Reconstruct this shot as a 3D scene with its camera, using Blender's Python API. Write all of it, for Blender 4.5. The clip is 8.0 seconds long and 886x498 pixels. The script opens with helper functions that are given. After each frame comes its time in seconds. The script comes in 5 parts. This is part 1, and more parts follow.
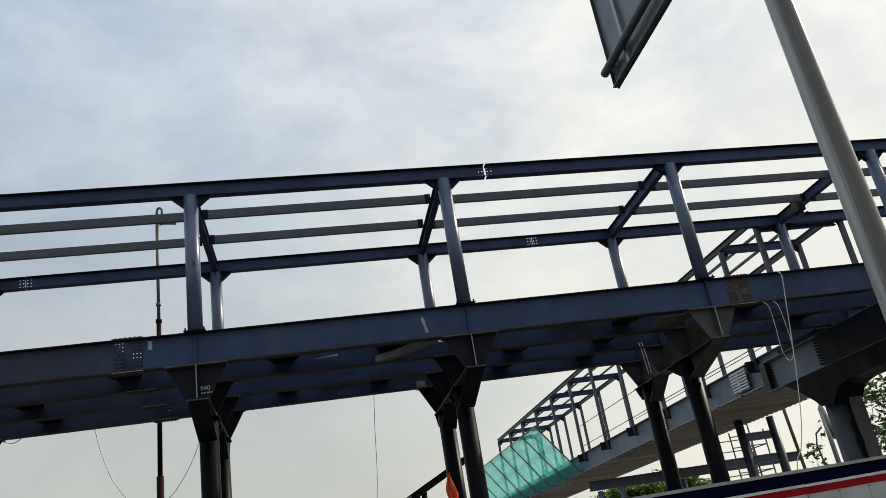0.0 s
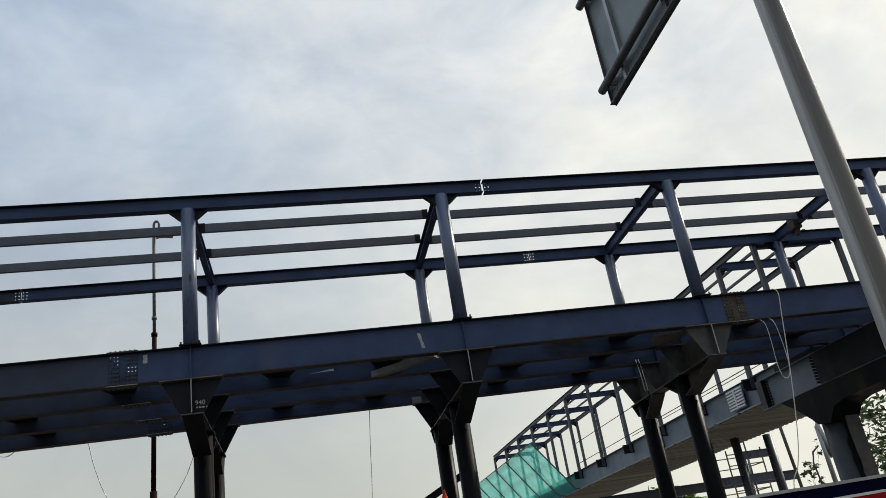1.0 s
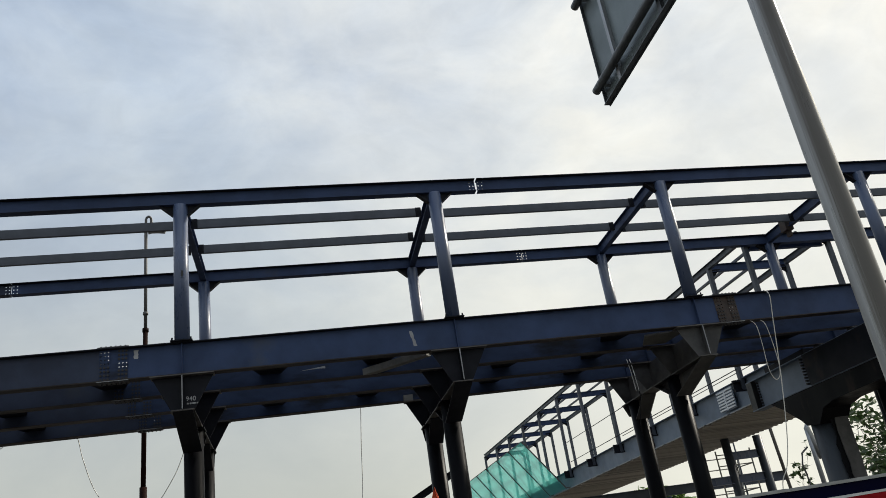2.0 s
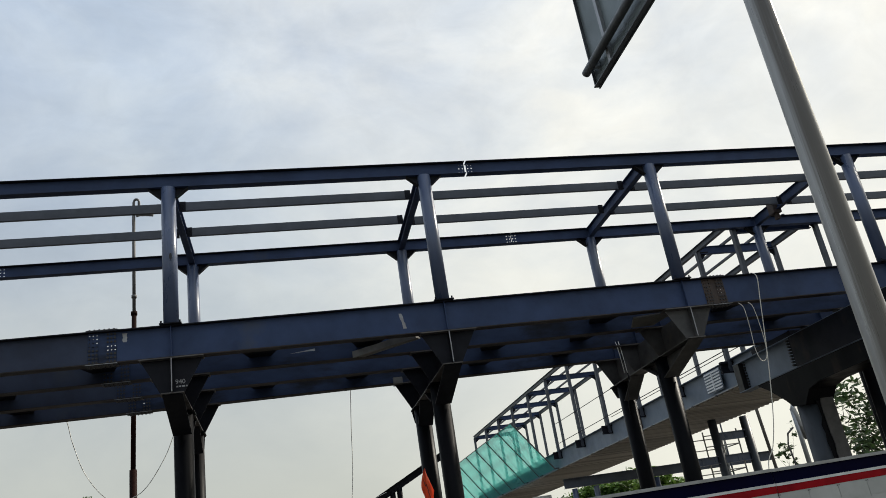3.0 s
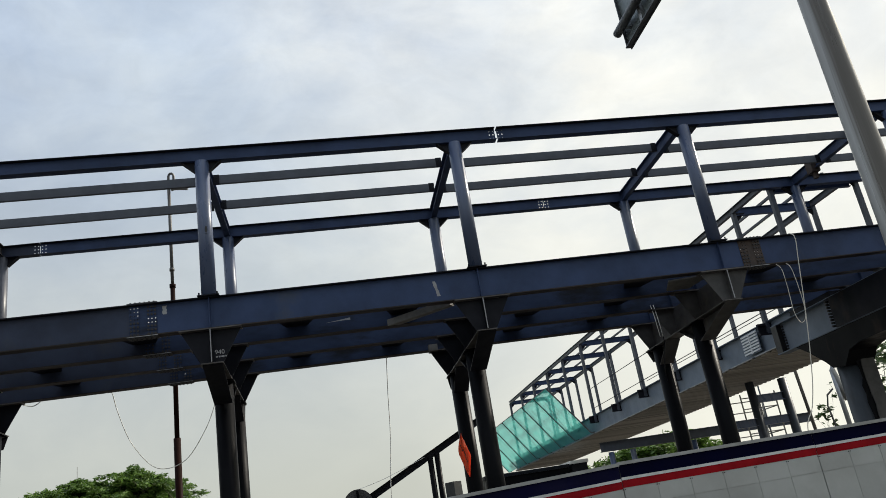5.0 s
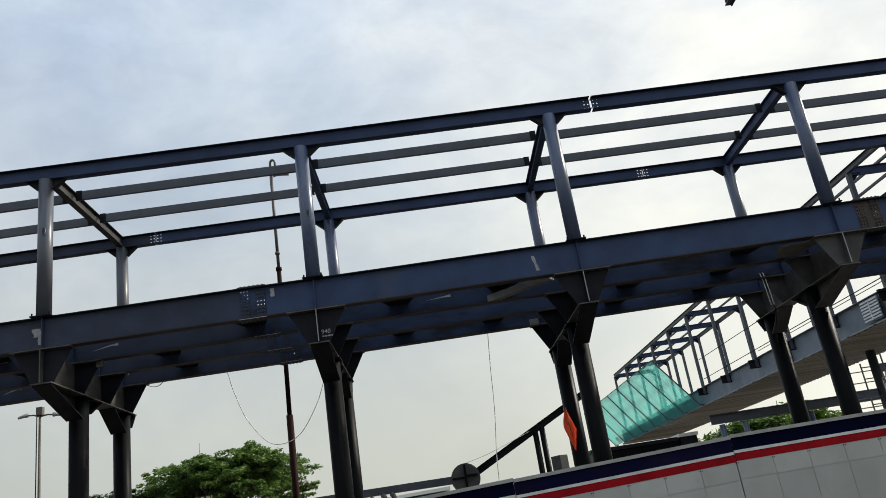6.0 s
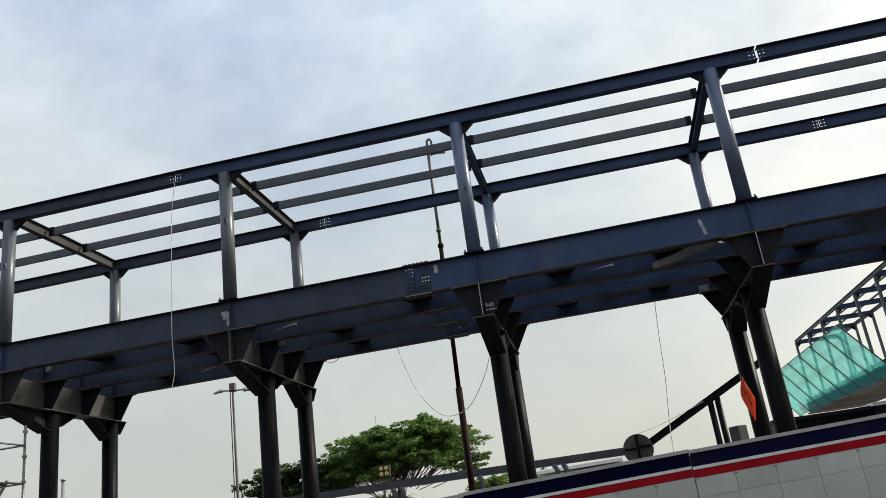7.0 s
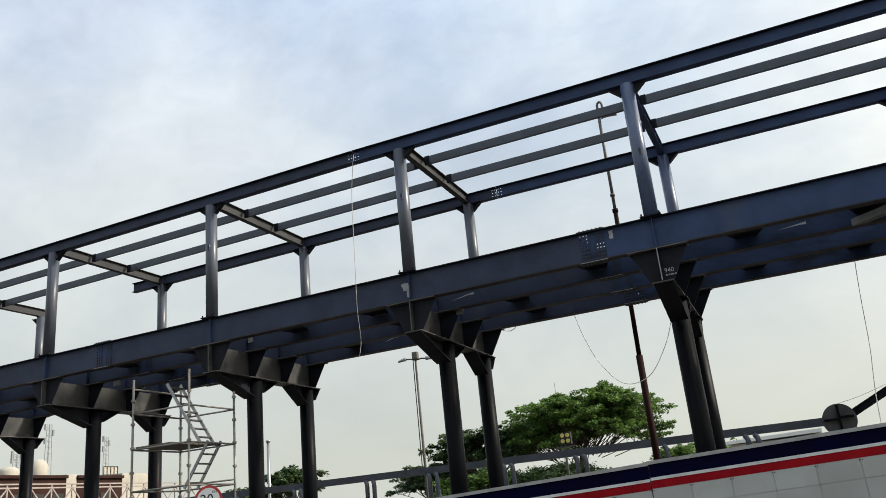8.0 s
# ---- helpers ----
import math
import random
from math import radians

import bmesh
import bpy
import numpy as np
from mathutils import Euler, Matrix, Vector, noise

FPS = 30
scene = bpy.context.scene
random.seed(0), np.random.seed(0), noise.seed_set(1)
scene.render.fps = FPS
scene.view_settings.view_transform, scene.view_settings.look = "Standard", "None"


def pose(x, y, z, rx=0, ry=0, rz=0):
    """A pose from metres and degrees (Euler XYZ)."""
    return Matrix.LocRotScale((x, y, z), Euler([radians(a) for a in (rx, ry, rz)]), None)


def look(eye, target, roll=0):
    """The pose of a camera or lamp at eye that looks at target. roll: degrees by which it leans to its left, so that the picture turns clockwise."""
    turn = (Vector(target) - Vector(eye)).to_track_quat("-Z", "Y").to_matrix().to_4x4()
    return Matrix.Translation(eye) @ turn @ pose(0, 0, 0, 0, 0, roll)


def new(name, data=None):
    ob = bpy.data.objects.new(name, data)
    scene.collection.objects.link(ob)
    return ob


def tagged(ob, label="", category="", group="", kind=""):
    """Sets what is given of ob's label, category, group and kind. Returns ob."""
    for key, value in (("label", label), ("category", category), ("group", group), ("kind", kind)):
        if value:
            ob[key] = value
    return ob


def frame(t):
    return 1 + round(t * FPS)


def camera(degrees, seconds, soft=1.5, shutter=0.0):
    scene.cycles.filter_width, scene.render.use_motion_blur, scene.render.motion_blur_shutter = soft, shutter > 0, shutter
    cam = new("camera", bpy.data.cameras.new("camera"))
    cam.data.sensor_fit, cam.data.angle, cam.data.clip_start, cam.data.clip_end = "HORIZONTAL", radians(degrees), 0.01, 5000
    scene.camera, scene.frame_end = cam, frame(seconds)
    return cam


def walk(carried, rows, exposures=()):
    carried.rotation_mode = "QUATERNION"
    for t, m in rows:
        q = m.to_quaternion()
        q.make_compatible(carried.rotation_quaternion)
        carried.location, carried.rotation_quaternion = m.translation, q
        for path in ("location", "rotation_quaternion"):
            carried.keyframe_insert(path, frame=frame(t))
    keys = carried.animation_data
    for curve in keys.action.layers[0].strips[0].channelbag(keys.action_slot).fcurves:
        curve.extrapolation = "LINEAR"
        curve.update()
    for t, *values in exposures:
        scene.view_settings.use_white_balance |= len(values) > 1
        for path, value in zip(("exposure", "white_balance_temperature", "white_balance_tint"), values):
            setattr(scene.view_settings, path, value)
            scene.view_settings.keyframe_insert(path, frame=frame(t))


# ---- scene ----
cam = camera(57.99, 8.0, soft=0.15)
PATH = [
    (0.0, pose(0, 0, 1.6, 112.499, 8.783, -8.597)),
    (0.5, pose(0, 0, 1.6, 112.929, 8.636, -8.771)),
    (1.0, pose(0, 0, 1.6, 113.543, 8.498, -8.955)),
    (2.5, pose(0, 0, 1.6, 112.822, 8.219, -10.031)),
    (3.0, pose(0, 0, 1.6, 111.984, 8.478, -10.354)),
    (3.5, pose(0, 0, 1.6, 111.273, 8.699, -10.320)),
    (4.0, pose(0, 0, 1.6, 110.748, 8.835, -10.123)),
    (5.5, pose(0, 0, 1.6, 109.735, 8.605, -4.742)),
    (6.0, pose(0, 0, 1.6, 109.416, 8.445, -0.329)),
    (6.5, pose(0, 0, 1.6, 109.235, 8.034, 5.174)),
    (7.0, pose(0, 0, 1.6, 109.093, 7.413, 11.506)),
    (7.5, pose(0, 0, 1.6, 108.764, 6.679, 18.171)),
    (8.0, pose(0, 0, 1.6, 108.266, 5.515, 24.008)),
]
EXPOSURES = ((0.0, -0.04), (1.0, -0.08), (2.5, -0.03), (4.0, 0.03), (5.5, 0.08), (6.5, 0.17), (7.5, 0.26), (8.0, 0.33))
walk(cam, PATH, EXPOSURES)

# ---- light ----
SUN_AZ, SUN_EL = radians(70), radians(36)  # azimuth from +y towards +x
world = bpy.data.worlds.new("overcast_sky")
scene.world = world
world.use_nodes = True
wn, wl = world.node_tree.nodes, world.node_tree.links
wn.clear()


def wnode(kind, **values):
    n = wn.new(kind)
    for key, value in values.items():
        n.inputs[key].default_value = value
    return n


w_out = wn.new("ShaderNodeOutputWorld")
w_coord = wn.new("ShaderNodeTexCoord")
w_sky = wn.new("ShaderNodeTexSky")
w_sky.sky_type, w_sky.sun_disc = "NISHITA", False
w_sky.sun_elevation, w_sky.sun_rotation = SUN_EL, SUN_AZ
w_sky.dust_density = 3.0
bg_sky = wnode("ShaderNodeBackground", Strength=0.06)
wl.new(w_sky.outputs["Color"], bg_sky.inputs["Color"])
# cloud sheet: whiter towards the sun, greyer towards the horizon
w_dot = wn.new("ShaderNodeVectorMath")
w_dot.operation = "DOT_PRODUCT"
w_dot.inputs[1].default_value = (math.sin(SUN_AZ) * math.cos(SUN_EL), math.cos(SUN_AZ) * math.cos(SUN_EL), math.sin(SUN_EL))
wl.new(w_coord.outputs["Generated"], w_dot.inputs[0])
w_sun = wn.new("ShaderNodeValToRGB")
for pos, col in ((0.0, (0.58, 0.65, 0.75, 1)), (0.36, (0.525, 0.618, 0.748, 1)), (0.48, (0.58, 0.67, 0.78, 1)), (0.63, (0.735, 0.785, 0.83, 1)), (0.77, (0.85, 0.88, 0.885, 1)), (0.95, (0.98, 0.98, 0.93, 1)), (1.0, (4.5, 4.1, 3.2, 1))):
    e = w_sun.color_ramp.elements.new(pos) if pos not in (0.0, 1.0) else w_sun.color_ramp.elements[0 if pos == 0 else -1]
    e.color = col
wl.new(w_dot.outputs["Value"], w_sun.inputs["Fac"])
w_sep = wn.new("ShaderNodeSeparateXYZ")
wl.new(w_coord.outputs["Generated"], w_sep.inputs[0])
w_haze = wn.new("ShaderNodeMapRange")
w_haze.inputs["From Min"].default_value, w_haze.inputs["From Max"].default_value = 0.07, 0.58
w_haze.inputs["To Min"].default_value, w_haze.inputs["To Max"].default_value = 1.0, 0.0
wl.new(w_sep.outputs["Z"], w_haze.inputs["Value"])
w_low = wn.new("ShaderNodeMix")
w_low.data_type = "RGBA"
w_glow = wn.new("ShaderNodeValToRGB")
for pos, col in ((0.0, (0.54, 0.565, 0.51, 1)), (0.40, (0.60, 0.617, 0.55, 1)), (0.66, (0.93, 0.92, 0.80, 1)), (1.0, (1.0, 0.98, 0.86, 1))):
    e = w_glow.color_ramp.elements.new(pos) if pos not in (0.0, 1.0) else w_glow.color_ramp.elements[0 if pos == 0 else -1]
    e.color = col
wl.new(w_dot.outputs["Value"], w_glow.inputs["Fac"])
wl.new(w_glow.outputs["Color"], w_low.inputs["B"])
wl.new(w_haze.outputs["Result"], w_low.inputs["Factor"])
wl.new(w_sun.outputs["Color"], w_low.inputs["A"])
# soft cloud streaks
w_map = wn.new("ShaderNodeMapping")
w_map.inputs["Scale"].default_value = (2.0, 2.6, 3.4)
w_map.inputs["Location"].default_value = (3.1, 1.7, 0.4)
wl.new(w_coord.outputs["Generated"], w_map.inputs["Vector"])
w_noise = wnode("ShaderNodeTexNoise", Scale=1.9, Detail=7.0, Roughness=0.56, Distortion=0.35)
wl.new(w_map.outputs["Vector"], w_noise.inputs["Vector"])
w_gain = wn.new("ShaderNodeMapRange")
w_gain.inputs["From Min"].default_value, w_gain.inputs["From Max"].default_value = 0.32, 0.68
w_gain.inputs["To Min"].default_value, w_gain.inputs["To Max"].default_value = 0.89, 1.10
wl.new(w_noise.outputs["Fac"], w_gain.inputs["Value"])
w_fine = wnode("ShaderNodeTexNoise", Scale=6.5, Detail=6.0, Roughness=0.6, Distortion=0.6)
wl.new(w_map.outputs["Vector"], w_fine.inputs["Vector"])
w_fgain = wn.new("ShaderNodeMapRange")
w_fgain.inputs["From Min"].default_value, w_fgain.inputs["From Max"].default_value = 0.35, 0.65
w_fgain.inputs["To Min"].default_value, w_fgain.inputs["To Max"].default_value = 0.955, 1.045
wl.new(w_fine.outputs["Fac"], w_fgain.inputs["Value"])
w_both = wn.new("ShaderNodeMath")
w_both.operation = "MULTIPLY"
wl.new(w_gain.outputs["Result"], w_both.inputs[0])
wl.new(w_fgain.outputs["Result"], w_both.inputs[1])
w_mul = wn.new("ShaderNodeVectorMath")
w_mul.operation = "SCALE"
# thin places in the sheet let the blue through, thick ones are warmer
w_tint = wn.new("ShaderNodeMix")
w_tint.data_type = "RGBA"
w_tint.inputs["A"].default_value, w_tint.inputs["B"].default_value = (0.94, 0.985, 1.055, 1), (1.035, 1.01, 0.965, 1)
w_thick = wn.new("ShaderNodeMapRange")
w_thick.inputs["From Min"].default_value, w_thick.inputs["From Max"].default_value = 0.36, 0.64
wl.new(w_noise.outputs["Fac"], w_thick.inputs["Value"])
wl.new(w_thick.outputs["Result"], w_tint.inputs["Factor"])
w_hue = wn.new("ShaderNodeVectorMath")
w_hue.operation = "MULTIPLY"
wl.new(w_low.outputs["Result"], w_hue.inputs[0])
w_clear = wn.new("ShaderNodeMix")
w_clear.data_type = "RGBA"
w_clear.inputs["B"].default_value = (1, 1, 1, 1)
wl.new(w_haze.outputs["Result"], w_clear.inputs["Factor"])
wl.new(w_tint.outputs["Result"], w_clear.inputs["A"])
wl.new(w_clear.outputs["Result"], w_hue.inputs[1])
wl.new(w_hue.outputs["Vector"], w_mul.inputs[0])
# the streaks melt into the haze near the horizon
w_even = wn.new("ShaderNodeMix")
w_even.inputs["B"].default_value = 1.0
wl.new(w_haze.outputs["Result"], w_even.inputs["Factor"])
wl.new(w_both.outputs["Value"], w_even.inputs["A"])
wl.new(w_even.outputs["Result"], w_mul.inputs["Scale"])
bg_cloud = wnode("ShaderNodeBackground", Strength=1.0)
wl.new(w_mul.outputs["Vector"], bg_cloud.inputs["Color"])
w_cover = wn.new("ShaderNodeMapRange")
w_cover.inputs["From Min"].default_value, w_cover.inputs["From Max"].default_value = 0.30, 0.60
w_cover.inputs["To Min"].default_value, w_cover.inputs["To Max"].default_value = 0.86, 0.97
wl.new(w_noise.outputs["Fac"], w_cover.inputs["Value"])
w_mix = wn.new("ShaderNodeMixShader")
wl.new(w_cover.outputs["Result"], w_mix.inputs[0])
wl.new(bg_sky.outputs[0], w_mix.inputs[1])
wl.new(bg_cloud.outputs[0], w_mix.inputs[2])
wl.new(w_mix.outputs[0], w_out.inputs["Surface"])

sun = new("sun", bpy.data.lights.new("sun", "SUN"))
sun.data.energy, sun.data.angle, sun.data.color = 3.4, radians(4), (1.0, 0.93, 0.81)
sun.matrix_world = look((0, 0, 0), (-math.sin(SUN_AZ) * math.cos(SUN_EL), -math.cos(SUN_AZ) * math.cos(SUN_EL), -math.sin(SUN_EL)))



# ---- materials ----
def surface(name, base, second, rough=0.5, metal=0.0, scale=3.0, stretch=(1, 1, 1), spread=(0.4, 0.65), third=None, third_at=(0.6, 0.72),
            third_scale=1.2, bump=0.1, grain=60.0, coat=0.0, vary=0.0, spec=0.5):
    """Two tones mixed by a coarse noise, an optional third one in patches (rust, stains), fine grain in relief."""
    m = bpy.data.materials.new(name)
    m.use_nodes = True
    nt = m.node_tree
    n, l = nt.nodes, nt.links
    bsdf = n["Principled BSDF"]
    bsdf.inputs["Roughness"].default_value, bsdf.inputs["Metallic"].default_value = rough, metal
    bsdf.inputs["Coat Weight"].default_value = coat
    bsdf.inputs["Specular IOR Level"].default_value = spec
    co = n.new("ShaderNodeTexCoord")
    mp = n.new("ShaderNodeMapping")
    mp.inputs["Scale"].default_value = stretch
    l.new(co.outputs["Object"], mp.inputs["Vector"])

    def mask(sc, lo, hi, detail=6.0):
        t = n.new("ShaderNodeTexNoise")
        t.inputs["Scale"].default_value, t.inputs["Detail"].default_value, t.inputs["Roughness"].default_value = sc, detail, 0.62
        l.new(mp.outputs["Vector"], t.inputs["Vector"])
        r = n.new("ShaderNodeMapRange")
        r.inputs["From Min"].default_value, r.inputs["From Max"].default_value = lo, hi
        l.new(t.outputs["Fac"], r.inputs["Value"])
        return r.outputs["Result"]

    def mixed(fac, a, b):
        x = n.new("ShaderNodeMix")
        x.data_type = "RGBA"
        l.new(fac, x.inputs["Factor"])
        for sock, val in (("A", a), ("B", b)):
            if isinstance(val, tuple):
                x.inputs[sock].default_value = (*val, 1)
            else:
                l.new(val, x.inputs[sock])
        return x.outputs["Result"]

    col = mixed(mask(scale, *spread), base, second)
    if third:
        col = mixed(mask(third_scale, *third_at), col, third)
    if vary:
        info = n.new("ShaderNodeObjectInfo")
        hsv = n.new("ShaderNodeHueSaturation")
        rr = n.new("ShaderNodeMapRange")
        rr.inputs["To Min"].default_value, rr.inputs["To Max"].default_value = 1 - vary, 1 + vary
        l.new(info.outputs["Random"], rr.inputs["Value"])
        l.new(rr.outputs["Result"], hsv.inputs["Value"])
        l.new(col, hsv.inputs["Color"])
        col = hsv.outputs["Color"]
    l.new(col, bsdf.inputs["Base Color"])
    fine = n.new("ShaderNodeTexNoise")
    fine.inputs["Scale"].default_value, fine.inputs["Detail"].default_value = grain, 4.0
    l.new(mp.outputs["Vector"], fine.inputs["Vector"])
    bp = n.new("ShaderNodeBump")
    bp.inputs["Strength"].default_value, bp.inputs["Distance"].default_value = bump, 0.01
    l.new(fine.outputs["Fac"], bp.inputs["Height"])
    l.new(bp.outputs["Normal"], bsdf.inputs["Normal"])
    rg = n.new("ShaderNodeMapRange")
    rg.inputs["To Min"].default_value, rg.inputs["To Max"].default_value = max(rough - 0.1, 0.02), min(rough + 0.12, 1)
    l.new(mask(scale * 2.3, 0.3, 0.7), rg.inputs["Value"])
    l.new(rg.outputs["Result"], bsdf.inputs["Roughness"])
    return m


blue_steel = surface("blue_grey_steel_paint", (0.043, 0.067, 0.142), (0.031, 0.048, 0.098), spec=0.15, rough=0.5, scale=1.3, third=(0.062, 0.075, 0.105), third_at=(0.62, 0.80), third_scale=0.9, bump=0.05, vary=0.1)
# Dimmer copy of the blue paint: weaker light towards -x, in the colour.
dimmed_navy = surface("dimmed_navy_steel_paint", (0.041, 0.053, 0.090), (0.029, 0.037, 0.063), spec=0.18, rough=0.5, scale=1.2, third=(0.056, 0.060, 0.074), third_at=(0.60, 0.78), third_scale=0.9, bump=0.05, vary=0.08)
# Darker, blotched blue: the shade among the inner girders put into the paint.
shaded_blue = surface("shaded_blue_steel_paint", (0.038, 0.059, 0.122), (0.021, 0.032, 0.064), spec=0.14, rough=0.5, scale=1.0, stretch=(0.6, 1, 1.6), third=(0.014, 0.015, 0.020), third_at=(0.52, 0.66), third_scale=0.8, bump=0.05, vary=0.1)
post_steel = surface("blue_grey_post_paint", (0.072, 0.100, 0.180), (0.056, 0.077, 0.135), spec=0.6, rough=0.32, scale=2.0, stretch=(1, 1, 0.25), third=(0.16, 0.17, 0.19), third_at=(0.60, 0.75), bump=0.04, vary=0.08)
rafter_primer = surface("brown_grey_rafter_primer", (0.050, 0.050, 0.052), (0.034, 0.034, 0.036), spec=0.25, rough=0.55, scale=2.0, third=(0.075, 0.066, 0.058), third_at=(0.62, 0.78), bump=0.06)
weathered_post = surface("weathered_post_primer", (0.078, 0.088, 0.115), (0.056, 0.062, 0.080), spec=0.5, rough=0.38, scale=2.4, stretch=(1, 1, 0.3), third=(0.088, 0.088, 0.095), third_at=(0.56, 0.72), bump=0.06, vary=0.1)
purlin_steel = surface("grey_primer_purlin", (0.070, 0.081, 0.104), (0.050, 0.058, 0.074), rough=0.5, scale=2.0, third=(0.115, 0.105, 0.095), third_at=(0.68, 0.82), bump=0.05)
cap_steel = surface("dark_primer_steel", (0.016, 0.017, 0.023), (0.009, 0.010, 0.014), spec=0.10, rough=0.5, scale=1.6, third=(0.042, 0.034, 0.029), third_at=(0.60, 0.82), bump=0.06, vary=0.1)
# Brown-grey steel, also used as a lit copy of the cap steel.
brown_and_lit_steel = surface("brown_grey_and_lit_cap_steel", (0.085, 0.083, 0.082), (0.042, 0.041, 0.042), spec=0.3, rough=0.55, scale=1.8, third=(0.13, 0.11, 0.09), third_at=(0.58, 0.78), bump=0.06, vary=0.12)
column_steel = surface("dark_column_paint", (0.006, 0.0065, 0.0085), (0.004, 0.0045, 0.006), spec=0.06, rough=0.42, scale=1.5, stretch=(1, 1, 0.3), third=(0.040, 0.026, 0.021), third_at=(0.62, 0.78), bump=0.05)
flange_brown = surface("dark_brown_flange_primer", (0.050, 0.040, 0.037), (0.030, 0.026, 0.027), spec=0.2, rough=0.55, scale=1.1, stretch=(0.5, 1, 1), third=(0.10, 0.085, 0.075), third_at=(0.64, 0.80), third_scale=1.6, bump=0.06, vary=0.1)
rust_steel = surface("rusty_splice_steel", (0.065, 0.045, 0.036), (0.04, 0.032, 0.03), rough=0.75, scale=6.0, bump=0.15)
plate_steel = surface("dark_splice_plate_steel", (0.022, 0.024, 0.032), (0.028, 0.025, 0.026), rough=0.55, scale=5.0, bump=0.1)
pale_plate = surface("pale_primer_plate", (0.13, 0.122, 0.115), (0.07, 0.066, 0.064), spec=0.3, rough=0.5, scale=3.0, third=(0.22, 0.21, 0.20), third_at=(0.62, 0.8), bump=0.06, vary=0.15)
bare_steel = surface("pale_scraped_steel", (0.34, 0.35, 0.36), (0.24, 0.24, 0.25), rough=0.5, scale=8.0, bump=0.08)
galv = surface("galvanised_steel", (0.36, 0.37, 0.38), (0.27, 0.28, 0.29), rough=0.38, metal=0.65, scale=4.0, stretch=(1, 1, 0.3), third=(0.22, 0.20, 0.17), third_at=(0.60, 0.78), bump=0.05)
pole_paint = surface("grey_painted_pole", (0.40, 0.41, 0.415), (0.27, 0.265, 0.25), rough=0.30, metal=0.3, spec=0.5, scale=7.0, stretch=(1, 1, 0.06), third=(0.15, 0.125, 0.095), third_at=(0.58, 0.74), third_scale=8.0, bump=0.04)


def dark_reflection_run(m, facing, tint):
    """A brown band down one face of a round pole: part stain, part painted dark reflection."""
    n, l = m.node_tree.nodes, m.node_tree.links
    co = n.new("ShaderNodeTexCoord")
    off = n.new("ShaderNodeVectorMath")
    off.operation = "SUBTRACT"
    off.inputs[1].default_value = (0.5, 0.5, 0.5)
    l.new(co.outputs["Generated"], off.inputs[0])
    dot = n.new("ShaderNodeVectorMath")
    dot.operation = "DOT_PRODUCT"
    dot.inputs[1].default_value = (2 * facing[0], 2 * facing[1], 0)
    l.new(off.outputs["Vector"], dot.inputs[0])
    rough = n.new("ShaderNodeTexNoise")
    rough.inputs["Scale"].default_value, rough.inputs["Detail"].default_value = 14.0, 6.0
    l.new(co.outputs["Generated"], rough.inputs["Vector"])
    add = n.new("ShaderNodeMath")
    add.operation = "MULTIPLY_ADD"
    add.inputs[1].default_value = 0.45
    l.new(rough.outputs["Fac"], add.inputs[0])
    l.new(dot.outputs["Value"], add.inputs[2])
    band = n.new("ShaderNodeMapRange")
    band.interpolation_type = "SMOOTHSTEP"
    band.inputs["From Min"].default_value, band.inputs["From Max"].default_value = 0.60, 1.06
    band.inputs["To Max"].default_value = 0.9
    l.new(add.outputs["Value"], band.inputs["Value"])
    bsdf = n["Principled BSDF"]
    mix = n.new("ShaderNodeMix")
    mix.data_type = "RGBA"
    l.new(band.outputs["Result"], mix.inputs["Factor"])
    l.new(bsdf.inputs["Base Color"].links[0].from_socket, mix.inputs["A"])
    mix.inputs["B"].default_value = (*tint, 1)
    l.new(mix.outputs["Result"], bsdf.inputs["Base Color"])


# Brown stain and a dark reflection, both coloured onto the pole's near face.
dark_reflection_run(pole_paint, (-0.30, -0.95), (0.080, 0.070, 0.058))
sign_back = surface("grey_green_sheet_aluminium", (0.20, 0.24, 0.25), (0.155, 0.185, 0.195), rough=0.45, metal=0.3, scale=1.5, bump=0.03)
sign_frame = surface("dark_galvanised_angle", (0.11, 0.12, 0.13), (0.07, 0.075, 0.08), rough=0.45, metal=0.5, scale=4.0, bump=0.05)
slate_paint = surface("slate_grey_steel_paint", (0.185, 0.228, 0.285), (0.145, 0.178, 0.225), spec=0.3, rough=0.5, scale=1.4, third=(0.15, 0.155, 0.16), third_at=(0.62, 0.80), bump=0.05, vary=0.08)
pier_slate = surface("slate_pier_paint", (0.060, 0.072, 0.090), (0.042, 0.050, 0.062), spec=0.3, rough=0.45, scale=1.6, stretch=(1, 1, 0.4), third=(0.03, 0.03, 0.032), third_at=(0.56, 0.72), bump=0.06)
# Patchy grey with the sky light on the cap webs put into it.
lit_panel_grey = surface("lit_grey_panel_steel", (0.075, 0.074, 0.070), (0.038, 0.038, 0.039), spec=0.25, rough=0.6, scale=1.6, third=(0.02, 0.022, 0.026), third_at=(0.54, 0.66), bump=0.06, vary=0.15)
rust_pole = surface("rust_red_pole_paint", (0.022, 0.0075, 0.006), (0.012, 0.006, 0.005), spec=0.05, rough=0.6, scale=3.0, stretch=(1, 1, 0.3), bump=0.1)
dark_pole = surface("dark_pole_paint", (0.085, 0.085, 0.085), (0.06, 0.055, 0.05), rough=0.5, scale=3.0, bump=0.06)
white_panel = surface("white_painted_panel", (0.42, 0.43, 0.41), (0.35, 0.355, 0.335), rough=0.42, scale=1.4, third=(0.33, 0.34, 0.31), third_at=(0.56, 0.80), third_scale=2.2, bump=0.06, vary=0.07)
white_trim = surface("white_metal_trim", (0.66, 0.67, 0.66), (0.5, 0.5, 0.48), rough=0.45, scale=5.0, bump=0.05)
